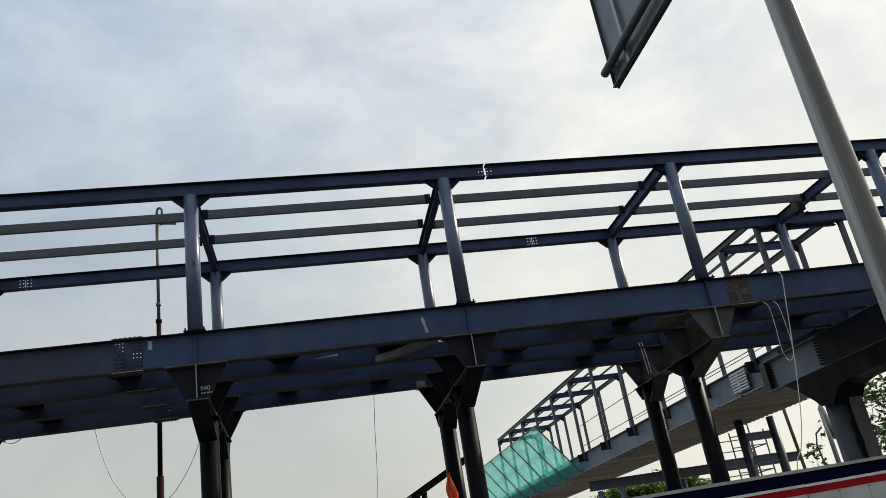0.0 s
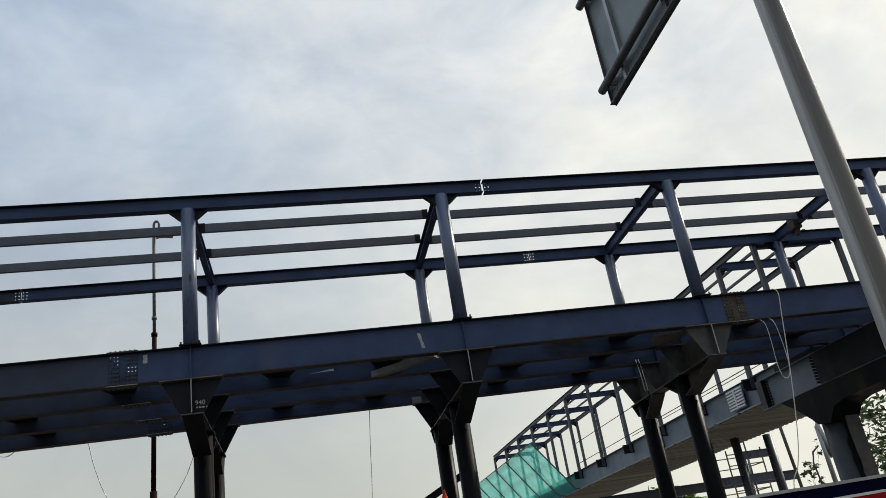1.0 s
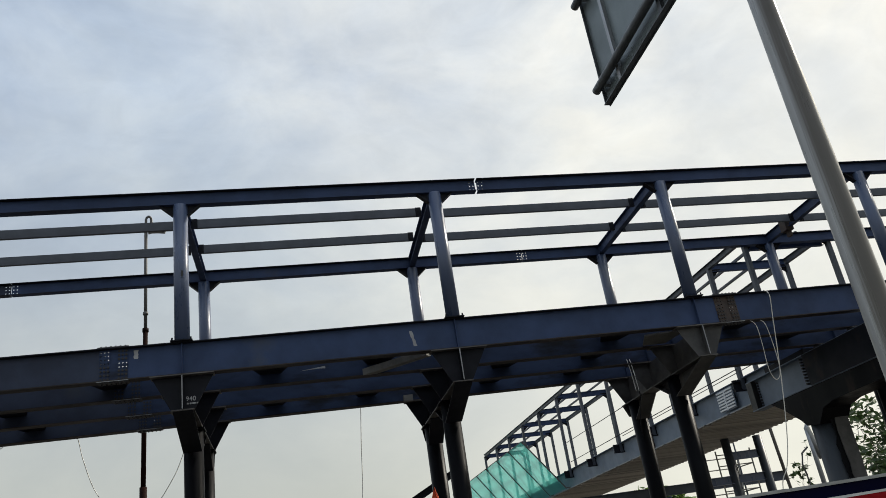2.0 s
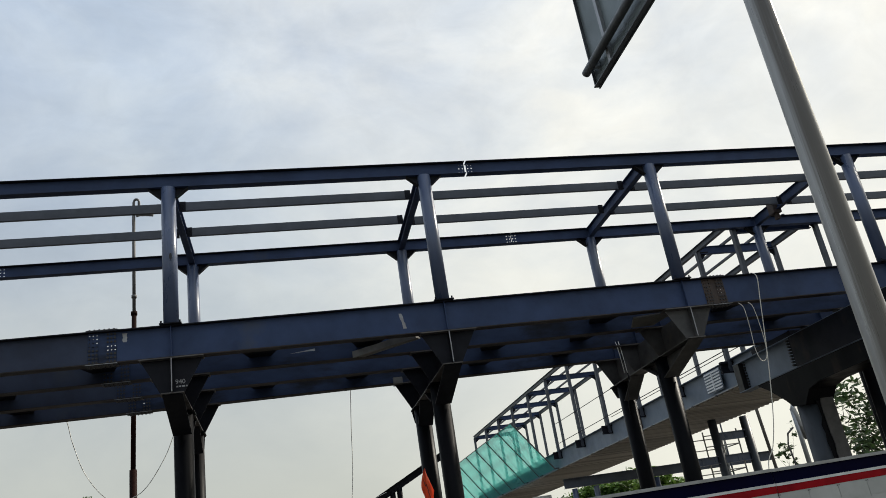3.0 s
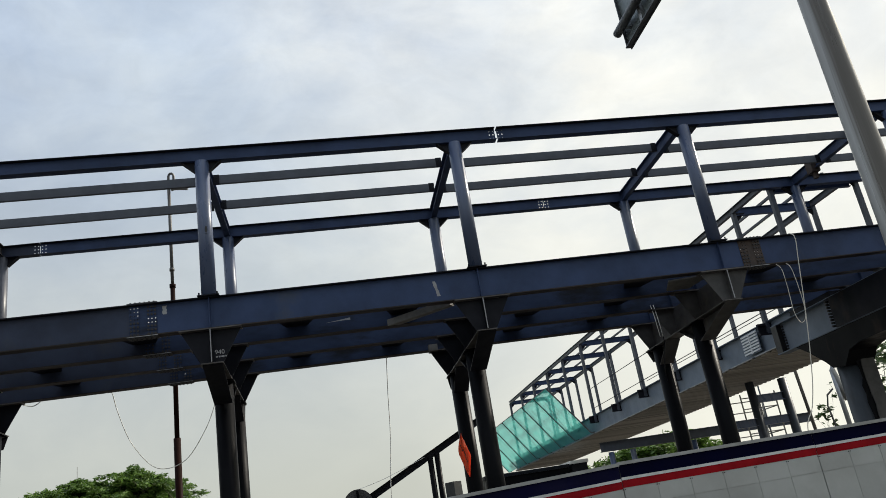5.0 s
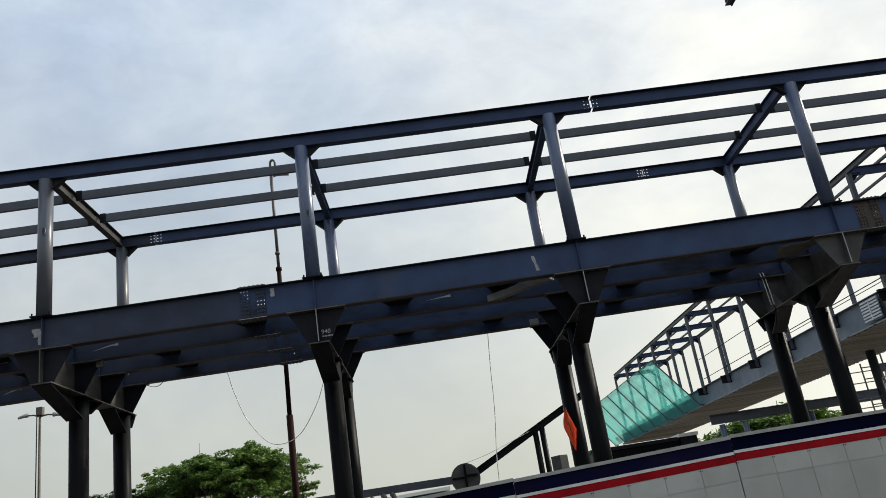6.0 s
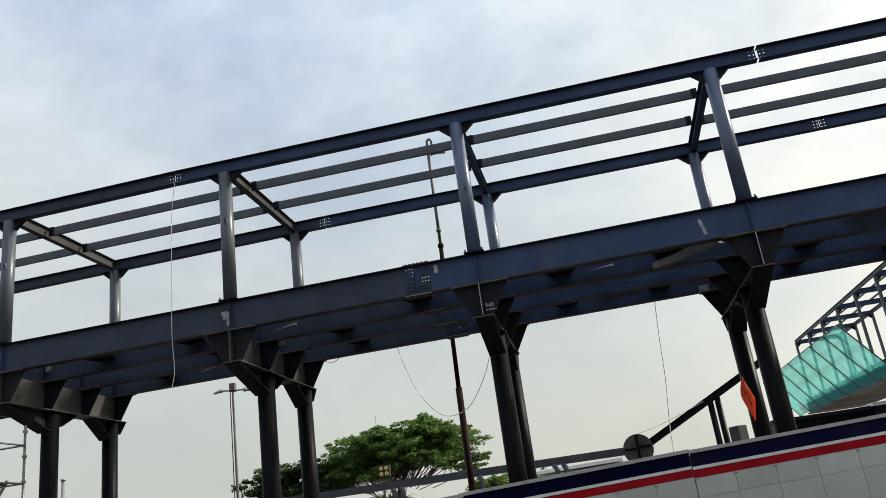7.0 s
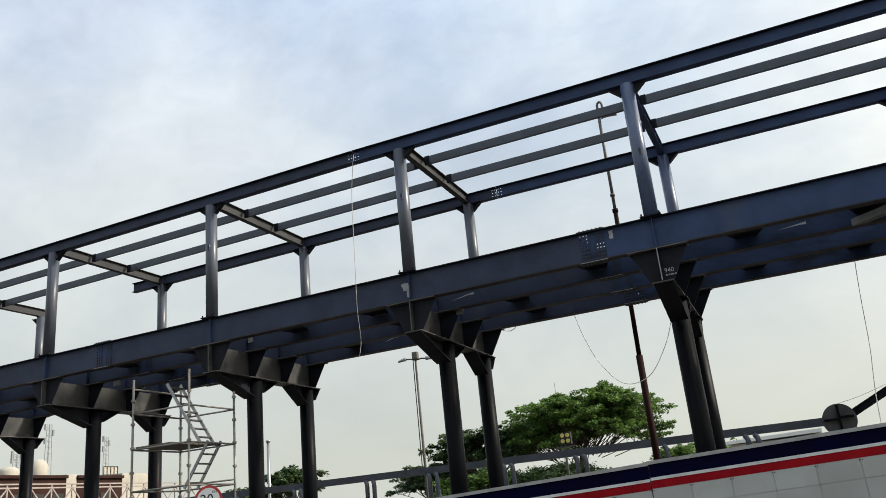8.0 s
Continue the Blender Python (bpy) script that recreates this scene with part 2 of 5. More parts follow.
louvre_white = surface("bright_louvre_paint", (0.78, 0.80, 0.82), (0.68, 0.70, 0.72), rough=0.4, scale=5.0, bump=0.04)
cap_grey = surface("grey_metal_capping", (0.36, 0.365, 0.355), (0.26, 0.262, 0.25), rough=0.5, scale=5.0, bump=0.05)
navy_paint = surface("navy_blue_band", (0.0012, 0.0018, 0.020), (0.002, 0.0022, 0.014), spec=0.03, rough=0.5, scale=2.0, third=(0.005, 0.0055, 0.030), third_at=(0.62, 0.82), bump=0.03, vary=0.12)
navy_faded = surface("faded_navy_band", (0.004, 0.0042, 0.030), (0.006, 0.0056, 0.022), spec=0.04, rough=0.5, scale=2.0, third=(0.012, 0.011, 0.036), third_at=(0.58, 0.80), bump=0.03)
red_paint = surface("red_band", (0.30, 0.007, 0.012), (0.22, 0.005, 0.010), spec=0.06, rough=0.5, scale=3.0, bump=0.03, vary=0.08)
asphalt = surface("asphalt", (0.05, 0.05, 0.052), (0.038, 0.038, 0.040), rough=0.9, scale=0.4, third=(0.065, 0.062, 0.058), third_scale=0.15, bump=0.4, grain=90)
soil = surface("site_soil", (0.075, 0.068, 0.058), (0.050, 0.046, 0.040), rough=0.95, scale=0.25, third=(0.07, 0.08, 0.04), third_scale=0.06, bump=0.5, grain=14)
weathered_block = surface("weathered_concrete", (0.085, 0.090, 0.088), (0.055, 0.058, 0.058), rough=0.85, scale=1.8, third=(0.035, 0.036, 0.036), bump=0.25, grain=40)
concrete = surface("concrete", (0.30, 0.29, 0.27), (0.22, 0.21, 0.20), rough=0.85, scale=1.5, third=(0.14, 0.135, 0.125), bump=0.25, grain=40)
deck_sheet = surface("grey_brown_deck_sheet", (0.50, 0.47, 0.42), (0.36, 0.33, 0.29), rough=0.6, scale=1.0, stretch=(0.3, 3, 1), third=(0.26, 0.22, 0.18), third_at=(0.58, 0.75), bump=0.1, vary=0.30)
bark = surface("bark", (0.085, 0.065, 0.05), (0.05, 0.04, 0.032), rough=0.9, scale=3.0, stretch=(1, 1, 0.3), bump=0.4, grain=12)
rope_fibre = surface("pale_rope_fibre", (0.66, 0.64, 0.57), (0.52, 0.50, 0.44), rough=0.9, scale=20.0, bump=0.2)
wire_cover = surface("pale_wire", (0.85, 0.85, 0.83), (0.75, 0.75, 0.72), rough=0.6, scale=8.0)
orange_cloth = surface("orange_cloth", (0.92, 0.16, 0.06), (0.84, 0.12, 0.045), rough=0.7, scale=3.0, bump=0.1)
black_paint = surface("black_paint", (0.015, 0.015, 0.016), (0.02, 0.02, 0.02), rough=0.5)
brick_red = surface("brown_red_wall", (0.045, 0.022, 0.018), (0.032, 0.017, 0.015), spec=0.1, rough=0.85, scale=0.6, bump=0.1)
fence_paint = surface("faded_pink_paint", (0.40, 0.34, 0.31), (0.30, 0.25, 0.22), rough=0.7, scale=2.0)
cream_wall = surface("cream_wall", (0.50, 0.46, 0.39), (0.40, 0.37, 0.32), rough=0.8, scale=0.4, bump=0.05)
sign_white = surface("sign_white", (0.80, 0.80, 0.78), (0.74, 0.74, 0.72), rough=0.4)
sign_red = surface("sign_red", (0.50, 0.03, 0.03), (0.44, 0.03, 0.03), rough=0.4)
steel_tube = surface("scaffold_tube", (0.26, 0.25, 0.225), (0.16, 0.145, 0.12), rough=0.45, metal=0.5, scale=5.0, third=(0.16, 0.10, 0.06), third_at=(0.62, 0.76), bump=0.08)
plank_wood = surface("grey_plank", (0.17, 0.14, 0.11), (0.11, 0.09, 0.075), rough=0.85, scale=3.0, bump=0.2)
lamp_yellow = surface("yellow_lamp_lens", (0.62, 0.56, 0.14), (0.52, 0.46, 0.10), rough=0.25)


def leaf_material(name, dark, light):
    m = surface(name, dark, light, rough=0.55, scale=0.35, spread=(0.35, 0.65), bump=0.0)
    n, l = m.node_tree.nodes, m.node_tree.links
    geo = n.new("ShaderNodeNewGeometry")
    hsv = n.new("ShaderNodeHueSaturation")
    rr = n.new("ShaderNodeMapRange")
    rr.inputs["To Min"].default_value, rr.inputs["To Max"].default_value = 0.6, 1.45
    l.new(geo.outputs["Random Per Island"], rr.inputs["Value"])
    l.new(rr.outputs["Result"], hsv.inputs["Value"])
    bsdf = n["Principled BSDF"]
    old = bsdf.inputs["Base Color"].links[0].from_socket
    l.new(old, hsv.inputs["Color"])
    l.new(hsv.outputs["Color"], bsdf.inputs["Base Color"])
    tr = n.new("ShaderNodeBsdfTranslucent")
    l.new(hsv.outputs["Color"], tr.inputs["Color"])
    mx = n.new("ShaderNodeMixShader")
    mx.inputs[0].default_value = 0.30
    l.new(bsdf.outputs[0], mx.inputs[1])
    l.new(tr.outputs[0], mx.inputs[2])
    l.new(mx.outputs[0], n["Material Output"].inputs["Surface"])
    return m


leaf_green = leaf_material("rain_tree_leaf", (0.070, 0.135, 0.026), (0.14, 0.235, 0.045))
leaf_dark = leaf_material("dark_tree_leaf", (0.045, 0.080, 0.028), (0.075, 0.125, 0.04))


def net_material():
    m = bpy.data.materials.new("teal_safety_net")
    m.use_nodes = True
    n, l = m.node_tree.nodes, m.node_tree.links
    bsdf = n["Principled BSDF"]
    bsdf.inputs["Base Color"].default_value = (0.04, 0.42, 0.34, 1)
    bsdf.inputs["Roughness"].default_value = 0.6
    co = n.new("ShaderNodeTexCoord")
    ns = n.new("ShaderNodeTexNoise")
    ns.inputs["Scale"].default_value = 1.1
    l.new(co.outputs["Object"], ns.inputs["Vector"])
    ramp = n.new("ShaderNodeMix")
    ramp.data_type = "RGBA"
    ramp.inputs["A"].default_value, ramp.inputs["B"].default_value = (0.10, 0.46, 0.42, 1), (0.22, 0.62, 0.58, 1)
    l.new(ns.outputs["Fac"], ramp.inputs["Factor"])
    l.new(ramp.outputs["Result"], bsdf.inputs["Base Color"])
    tl = n.new("ShaderNodeBsdfTranslucent")
    l.new(ramp.outputs["Result"], tl.inputs["Color"])
    tp = n.new("ShaderNodeBsdfTransparent")
    tp.inputs["Color"].default_value = (0.58, 0.95, 0.92, 1)
    m1, m2 = n.new("ShaderNodeMixShader"), n.new("ShaderNodeMixShader")
    m1.inputs[0].default_value, m2.inputs[0].default_value = 0.60, 0.36
    l.new(bsdf.outputs[0], m1.inputs[1])
    l.new(tl.outputs[0], m1.inputs[2])
    l.new(m1.outputs[0], m2.inputs[1])
    l.new(tp.outputs[0], m2.inputs[2])
    l.new(m2.outputs[0], n["Material Output"].inputs["Surface"])
    return m


teal_net = net_material()


# ---- mesh helpers ----
walkway = None


def thing(name, at, label, category, group=""):
    ob = new(name)
    ob.empty_display_size = 0.2
    ob.location = at
    return tagged(ob, label, category, group)


def part(name, bm, material, parent=None, label="", smooth=False, m=None):
    """Links a bmesh (in world coordinates, or at the pose m) as one mesh object under a thing or part."""
    me = bpy.data.meshes.new(name)
    if parent is not None and walkway in (parent, parent.parent):
        for v in bm.verts:
            if 3.0 < v.co.z < 7.0:
                v.co.z += fall(v.co.x)
            elif v.co.z > 7.0:
                v.co.z += roof_fall(v.co.x)
    if smooth:
        for f in bm.faces:
            f.smooth = len(f.verts) == 4
    bm.to_mesh(me)
    bm.free()
    me.materials.append(material)
    return hang(name, me, parent, label, m)


def hang(name, me, parent=None, label="", m=None):
    ob = new(name, me)
    place = m or Matrix.Identity(4)
    if parent is not None:
        ob.parent = parent
        up, chain = Matrix.Identity(4), parent
        while chain is not None:
            up = chain.matrix_basis @ up
            chain = chain.parent
        ob.matrix_basis = up.inverted() @ place
    else:
        ob.matrix_basis = place
    if label:
        ob["label"] = label
    return ob


def bx(bm, x0, x1, y0, y1, z0, z1):
    v = [bm.verts.new(c) for c in ((x0, y0, z0), (x1, y0, z0), (x1, y1, z0), (x0, y1, z0), (x0, y0, z1), (x1, y0, z1), (x1, y1, z1), (x0, y1, z1))]
    for q in ((3, 2, 1, 0), (4, 5, 6, 7), (0, 1, 5, 4), (1, 2, 6, 5), (2, 3, 7, 6), (3, 0, 4, 7)):
        bm.faces.new([v[k] for k in q])
    return bm


def prism(bm, points, shift):
    """A flat polygon pushed out along shift."""
    a = [bm.verts.new(q) for q in points]
    b = [bm.verts.new(Vector(q) + Vector(shift)) for q in points]
    bm.faces.new(a[::-1])
    bm.faces.new(b)
    for k in range(len(a)):
        j = (k + 1) % len(a)
        bm.faces.new((a[k], a[j], b[j], b[k]))
    return bm


def tube(bm, points, radius, sides=10, end=None):
    """A round bar along points; the radius may taper to end."""
    pts = [Vector(q) for q in points]
    rings = []
    for k, q in enumerate(pts):
        d = (pts[min(k + 1, len(pts) - 1)] - pts[max(k - 1, 0)]).normalized()
        a = d.orthogonal().normalized() if abs(d.z) > 0.9 else d.cross(Vector((0, 0, 1))).normalized()
        if abs(d.z) > 0.9:
            a = (Vector((1, 0, 0)) - d * d.x).normalized()
        b = d.cross(a)
        r = radius if end is None else radius + (end - radius) * k / (len(pts) - 1)
        rings.append([bm.verts.new(q + r * (math.cos(t) * a + math.sin(t) * b)) for t in (2 * math.pi * j / sides for j in range(sides))])
    for u, v in zip(rings, rings[1:]):
        for j in range(sides):
            bm.faces.new((u[j], u[(j + 1) % sides], v[(j + 1) % sides], v[j]))
    bm.faces.new(rings[0][::-1])
    bm.faces.new(rings[-1])
    return bm


def bar(bm, p0, p1, w, h):
    """A square bar from p0 to p1, w wide and h high."""
    p0, p1 = Vector(p0), Vector(p1)
    d = (p1 - p0).normalized()
    side = d.cross(Vector((0, 0, 1)))
    side = Vector((1, 0, 0)) if side.length < 1e-4 else side.normalized()
    up = side.cross(d)
    pts = [p0 + side * (a * w / 2) + up * (b * h / 2) for a, b in ((-1, -1), (1, -1), (1, 1), (-1, 1))]
    return prism(bm, pts, p1 - p0)


def ibeam(bm, p0, p1, h, b, tf=0.016, tw=0.01, web=True):
    """A rolled I section from p0 to p1; the points lie on the middle of its top."""
    p0, p1 = Vector(p0), Vector(p1)
    dz = Vector((0, 0, 1))
    bar(bm, p0 - dz * tf / 2, p1 - dz * tf / 2, b, tf)
    bar(bm, p0 - dz * (h - tf / 2), p1 - dz * (h - tf / 2), b, tf)
    if web:
        bar(bm, p0 - dz * h / 2, p1 - dz * h / 2, tw, h - 2 * tf)
    return bm


def perforated(bm, x0, x1, z0, z1, y, nx, nz, hole, thick):
    """A plate across x and z at y with nx by nz round holes through it; hole is the radius."""
    dx, dz = (x1 - x0) / nx, (z1 - z0) / nz
    for i in range(nx):
        for k in range(nz):
            cx, cz = x0 + (i + 0.5) * dx, z0 + (k + 0.5) * dz
            rims = []
            for yy in (y - thick / 2, y + thick / 2):
                inner, outer = [], []
                for j in range(8):
                    t = math.pi * (2 * j + 1) / 8
                    c, s = math.cos(t), math.sin(t)
                    inner.append(bm.verts.new((cx + hole * c, yy, cz + hole * s)))
                    g = 1 / max(abs(c), abs(s))
                    outer.append(bm.verts.new((cx + dx / 2 * max(-1, min(1, c * g)), yy, cz + dz / 2 * max(-1, min(1, s * g)))))
                corner = {}
                for j in range(8):
                    jj = (j + 1) % 8
                    if j % 2 == 1:
                        bm.faces.new((inner[j], inner[jj], outer[jj], outer[j]))
                    else:
                        t = math.pi / 4 * (j + 1)
                        q = bm.verts.new((cx + dx / 2 * (1 if math.cos(t) > 0 else -1), yy, cz + dz / 2 * (1 if math.sin(t) > 0 else -1)))
                        bm.faces.new((inner[j], inner[jj], outer[jj], q, outer[j]))
                rims.append(inner)
            for j in range(8):
                jj = (j + 1) % 8
                bm.faces.new((rims[0][j], rims[0][jj], rims[1][jj], rims[1][j]))
    return bm


def nb():
    return bmesh.new()


# ---- ground ----
g = nb()
bx(g, -2500, 2500, -2500, 2500, -0.4, 0.0)
tagged(part("ground", g, soil), "bare brown soil of a building site", "ground", kind="structure")
g = nb()
bx(g, -400, 400, -9.0, 8.2, 0.004, 0.03)
tagged(part("road", g, asphalt), "grey asphalt road beside the site", "road", kind="structure")

# ---- elevated walkway: plan ----
BENT_X = {-4: -26.8, -3: -21.8, -2: -16.75, -1: -11.66, 0: -6.62, 1: -1.66, 2: 3.33, 3: 8.36, 4: 13.35, 5: 18.35}
X_LEFT, X_RIGHT = -28.5, 20.0
GIRDER_Y = (14.29, 15.60, 16.91, 18.22)
Z_TOP, DEPTH, FLANGE, TF = 6.358, 0.598, 0.20, 0.018
Z_BOT = Z_TOP - DEPTH
POST_F, POST_B = 14.29, 18.24
ROOF_TOP, ROOF_H = 9.375, 0.28
CAP_BOT = 5.12
COL_F, COL_B = 15.82, 18.05
BACK_SHIFT = {1: 0.05, 2: 0.065, 3: 0.085, 4: 0.05, 5: 0.05}  # the far posts stand a little off square
SPLICES = {-14.88: 0.48, -2.81: 0.48, 9.07: 0.48}



def fall(x):
    """The deck falls slightly towards -x."""
    return 0.005 * (x - 2.5)


def roof_fall(x):
    """The roof line drops a little past its splice near x = -7.7."""
    return 0.0133 * min(0.0, x + 7.74)


walkway = thing("elevated_walkway", (-4, 16.4, 0), "unfinished blue-grey steel walkway frame standing on paired pipe columns", "footbridge")


def bolt_mesh():
    """A hexagon bolt through a plate, along y."""
    g = nb()
    tube(g, [(0, -0.034, 0), (0, -0.018, 0)], 0.021, 6)
    tube(g, [(0, -0.018, 0), (0, 0.018, 0)], 0.013, 6)
    tube(g, [(0, 0.018, 0), (0, 0.034, 0)], 0.021, 6)
    me = bpy.data.meshes.new("bolt")
    g.to_mesh(me)
    g.free()
    me.materials.append(plate_steel)
    return me


BOLT = bolt_mesh()


def girder(y, first):
    g = nb()
    # The top flange is made dark: the shade along it is its colour.
    bx(g, X_LEFT, X_RIGHT, y - FLANGE / 2, y + FLANGE / 2, Z_TOP - TF, Z_TOP)
    ob = part("girder", g, cap_steel, walkway, "girder with a top flange darkened for shade")
    edge, lengths = X_LEFT, []
    for x, w in sorted(SPLICES.items()):
        lengths.append((edge, x - w / 2))
        edge = x + w / 2
    lengths.append((edge, X_RIGHT))
    for x in BENT_X.values():
        for s in (-1, 1):
            a, b = sorted((y + s * 0.006, y + s * (FLANGE / 2 - 0.01)))
            g = nb()
            bx(g, x - 0.006, x + 0.006, a, b, Z_BOT + TF, Z_TOP - TF)
            part("stiffener", g, blue_steel if first else shaded_blue, ob)
    g = nb()
    bx(g, X_LEFT, X_RIGHT, y - FLANGE / 2, y + FLANGE / 2, Z_BOT, Z_BOT + TF)
    part("bottom_flange", g, flange_brown, ob, "brown-primed bottom flange")
    for a, b in lengths:
        g = nb()
        bx(g, a, b, y - 0.006, y + 0.006, Z_BOT + TF, Z_TOP - TF)
        # Left lengths get the dimmed copy, as if less light reached them.
        part("web", g, dimmed_navy if b < 0 else blue_steel if first else shaded_blue, ob)
    for x, w in SPLICES.items():
        g = nb()
        z0, z1 = Z_BOT + TF, Z_TOP - TF
        for s in (-1, 1):
            perforated(g, *sorted((x + s * 0.06, x + s * w / 2)), z0, z1, y, 3, 8, 0.0135, 0.03)
        bx(g, x - 0.059, x + 0.059, y - 0.008, y + 0.008, z0, z1)
        part("splice_web", g, rust_steel if x > 0 and first else shaded_blue, ob, "bolted splice plate with rows of open bolt holes")
        g = nb()
        bx(g, x - w / 2 - 0.02, x + w / 2 + 0.02, y - FLANGE / 2 + 0.005, y + FLANGE / 2 - 0.005, Z_TOP, Z_TOP + 0.018)
        for i in range(6):
            for s in (-0.065, 0.065):
                bx(g, x - 0.20 + i * 0.08 - 0.013, x - 0.20 + i * 0.08 + 0.013, y + s - 0.013, y + s + 0.013, Z_TOP + 0.018, Z_TOP + 0.036)
        part("top_splice_plate", g, plate_steel, ob)
        g = nb()
        bx(g, x - w / 2 - 0.02, x + w / 2 + 0.02, y - FLANGE / 2 - 0.012, y + FLANGE / 2 + 0.012, Z_BOT - 0.018, Z_BOT)
        for i in range(6):
            for s in (-0.065, 0.065):
                bx(g, x - 0.20 + i * 0.08 - 0.013, x - 0.20 + i * 0.08 + 0.013, y + s - 0.013, y + s + 0.013, Z_BOT - 0.038, Z_BOT - 0.018)
        part("bottom_splice_plate", g, plate_steel, ob, "bolted bottom splice plate")
        g = nb()
        bx(g, x - w / 2 - 0.02, x + w / 2 + 0.02, y - FLANGE / 2 - 0.015, y - FLANGE / 2 - 0.0125, Z_BOT - 0.013, Z_BOT - 0.004)
        part("plate_edge", g, bare_steel, ob, "pale bare steel edge of the splice plate")
    for x, w in SPLICES.items():
        rnd = random.Random(int(x * 10 + y * 100))
        for i in range(6):
            for k in range(8):
                s = -1 if i < 3 else 1
                bare = (k > 3 if s < 0 else k in (3, 4)) if first else (k > 5 or rnd.random() < 0.1)
                if not bare or rnd.random() < 0.06:
                    cx = x + s * (0.06 + (w / 2 - 0.06) * ((i % 3) + 0.5) / 3)
                    cz = Z_BOT + TF + (DEPTH - 2 * TF) * (k + 0.5) / 8
                    hang("bolt", BOLT, ob, "", Matrix.Translation((cx, y, cz + fall(cx))))
    return ob


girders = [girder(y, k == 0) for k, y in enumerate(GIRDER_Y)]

# diaphragms between the girders, a third of the bay off each bent
bents = sorted(BENT_X.values())
rnd = random.Random(6)
for xa, xb in zip(bents, bents[1:]):
    for f in (0.30, 0.72):
        x = xa + (xb - xa) * f
        for k, (ya, yb) in enumerate(zip(GIRDER_Y, GIRDER_Y[1:])):
            if rnd.random() < 0.4:
                continue
            g = nb()
            ibeam(g, (x, ya + 0.01, Z_TOP - 0.10), (x, yb - 0.01, Z_TOP - 0.10), 0.24, 0.16)
            # Guessed knee plates; their dark wedges also stand in for shade between girders.
            prism(g, [(x - 0.34, yb - 0.42, Z_TOP - 0.36), (x + 0.34, yb - 0.42, Z_TOP - 0.36), (x + 0.20, yb - 0.01, Z_TOP - 0.36), (x - 0.20, yb - 0.01, Z_TOP - 0.36)], (0, 0, 0.015))
            bx(g, x - 0.12, x + 0.12, ya + 0.01, yb - 0.43, Z_TOP - 0.36, Z_TOP - 0.345)
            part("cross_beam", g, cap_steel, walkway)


def bent(x, steel):
    """A cap across the girders on two pipe columns, with flared seats and haunches."""
    g = nb()
    bx(g, x - 0.008, x + 0.008, 14.16, 18.36, CAP_BOT + 0.02, Z_BOT - 0.022)          # web
    # Cap webs left of x = -5 are coloured lighter, as if lit.
    cap = part("cap_beam", g, lit_panel_grey if x < -5 else steel, walkway)
    # Paler steel on this flange imitates light caught along its edges.
    g = nb()
    bx(g, x - 0.19, x + 0.19, 14.20, 18.48, CAP_BOT, CAP_BOT + 0.02)
    part("cap_flange", g, pale_plate, cap, "bottom flange in paler steel for its lit edges")
    g = nb()
    bx(g, x - 0.009, x + 0.009, 14.150, 14.159, CAP_BOT + 0.022, Z_BOT - 0.024)
    part("worn_edge", g, bare_steel if x > -3 else pale_plate, cap, "pale edge of the cap web")
    for y in GIRDER_Y:
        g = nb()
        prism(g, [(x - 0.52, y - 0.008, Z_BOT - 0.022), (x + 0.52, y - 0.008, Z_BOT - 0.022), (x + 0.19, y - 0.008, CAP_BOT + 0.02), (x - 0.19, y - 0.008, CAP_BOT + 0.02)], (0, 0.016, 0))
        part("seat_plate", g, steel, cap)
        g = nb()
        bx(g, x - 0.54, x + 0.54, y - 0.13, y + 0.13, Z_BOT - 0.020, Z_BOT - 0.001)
        part("bearing_plate", g, pale_plate, cap, "steel bearing plate with pale edges")
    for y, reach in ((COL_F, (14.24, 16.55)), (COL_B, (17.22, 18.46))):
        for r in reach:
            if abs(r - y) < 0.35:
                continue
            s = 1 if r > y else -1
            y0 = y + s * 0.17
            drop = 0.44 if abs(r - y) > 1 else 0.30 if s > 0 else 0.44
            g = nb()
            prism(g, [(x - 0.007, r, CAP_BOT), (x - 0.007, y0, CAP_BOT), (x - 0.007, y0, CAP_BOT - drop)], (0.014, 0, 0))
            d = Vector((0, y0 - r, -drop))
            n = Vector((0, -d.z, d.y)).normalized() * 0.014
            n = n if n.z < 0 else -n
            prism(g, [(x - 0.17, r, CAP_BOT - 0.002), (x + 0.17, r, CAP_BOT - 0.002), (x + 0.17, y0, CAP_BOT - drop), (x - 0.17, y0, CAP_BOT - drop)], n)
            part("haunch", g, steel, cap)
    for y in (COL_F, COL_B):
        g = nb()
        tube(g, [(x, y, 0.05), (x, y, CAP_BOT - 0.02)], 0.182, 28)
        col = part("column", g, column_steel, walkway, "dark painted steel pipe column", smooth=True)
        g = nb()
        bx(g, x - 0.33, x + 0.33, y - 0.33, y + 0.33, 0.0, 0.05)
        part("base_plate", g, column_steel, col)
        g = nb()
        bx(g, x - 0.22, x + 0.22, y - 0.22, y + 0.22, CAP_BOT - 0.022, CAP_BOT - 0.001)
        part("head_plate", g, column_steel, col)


# Bents from 3 on take the lighter steel: light painted into their colour.
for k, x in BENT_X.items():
    bent(x, cap_steel if k < 3 else brown_and_lit_steel)


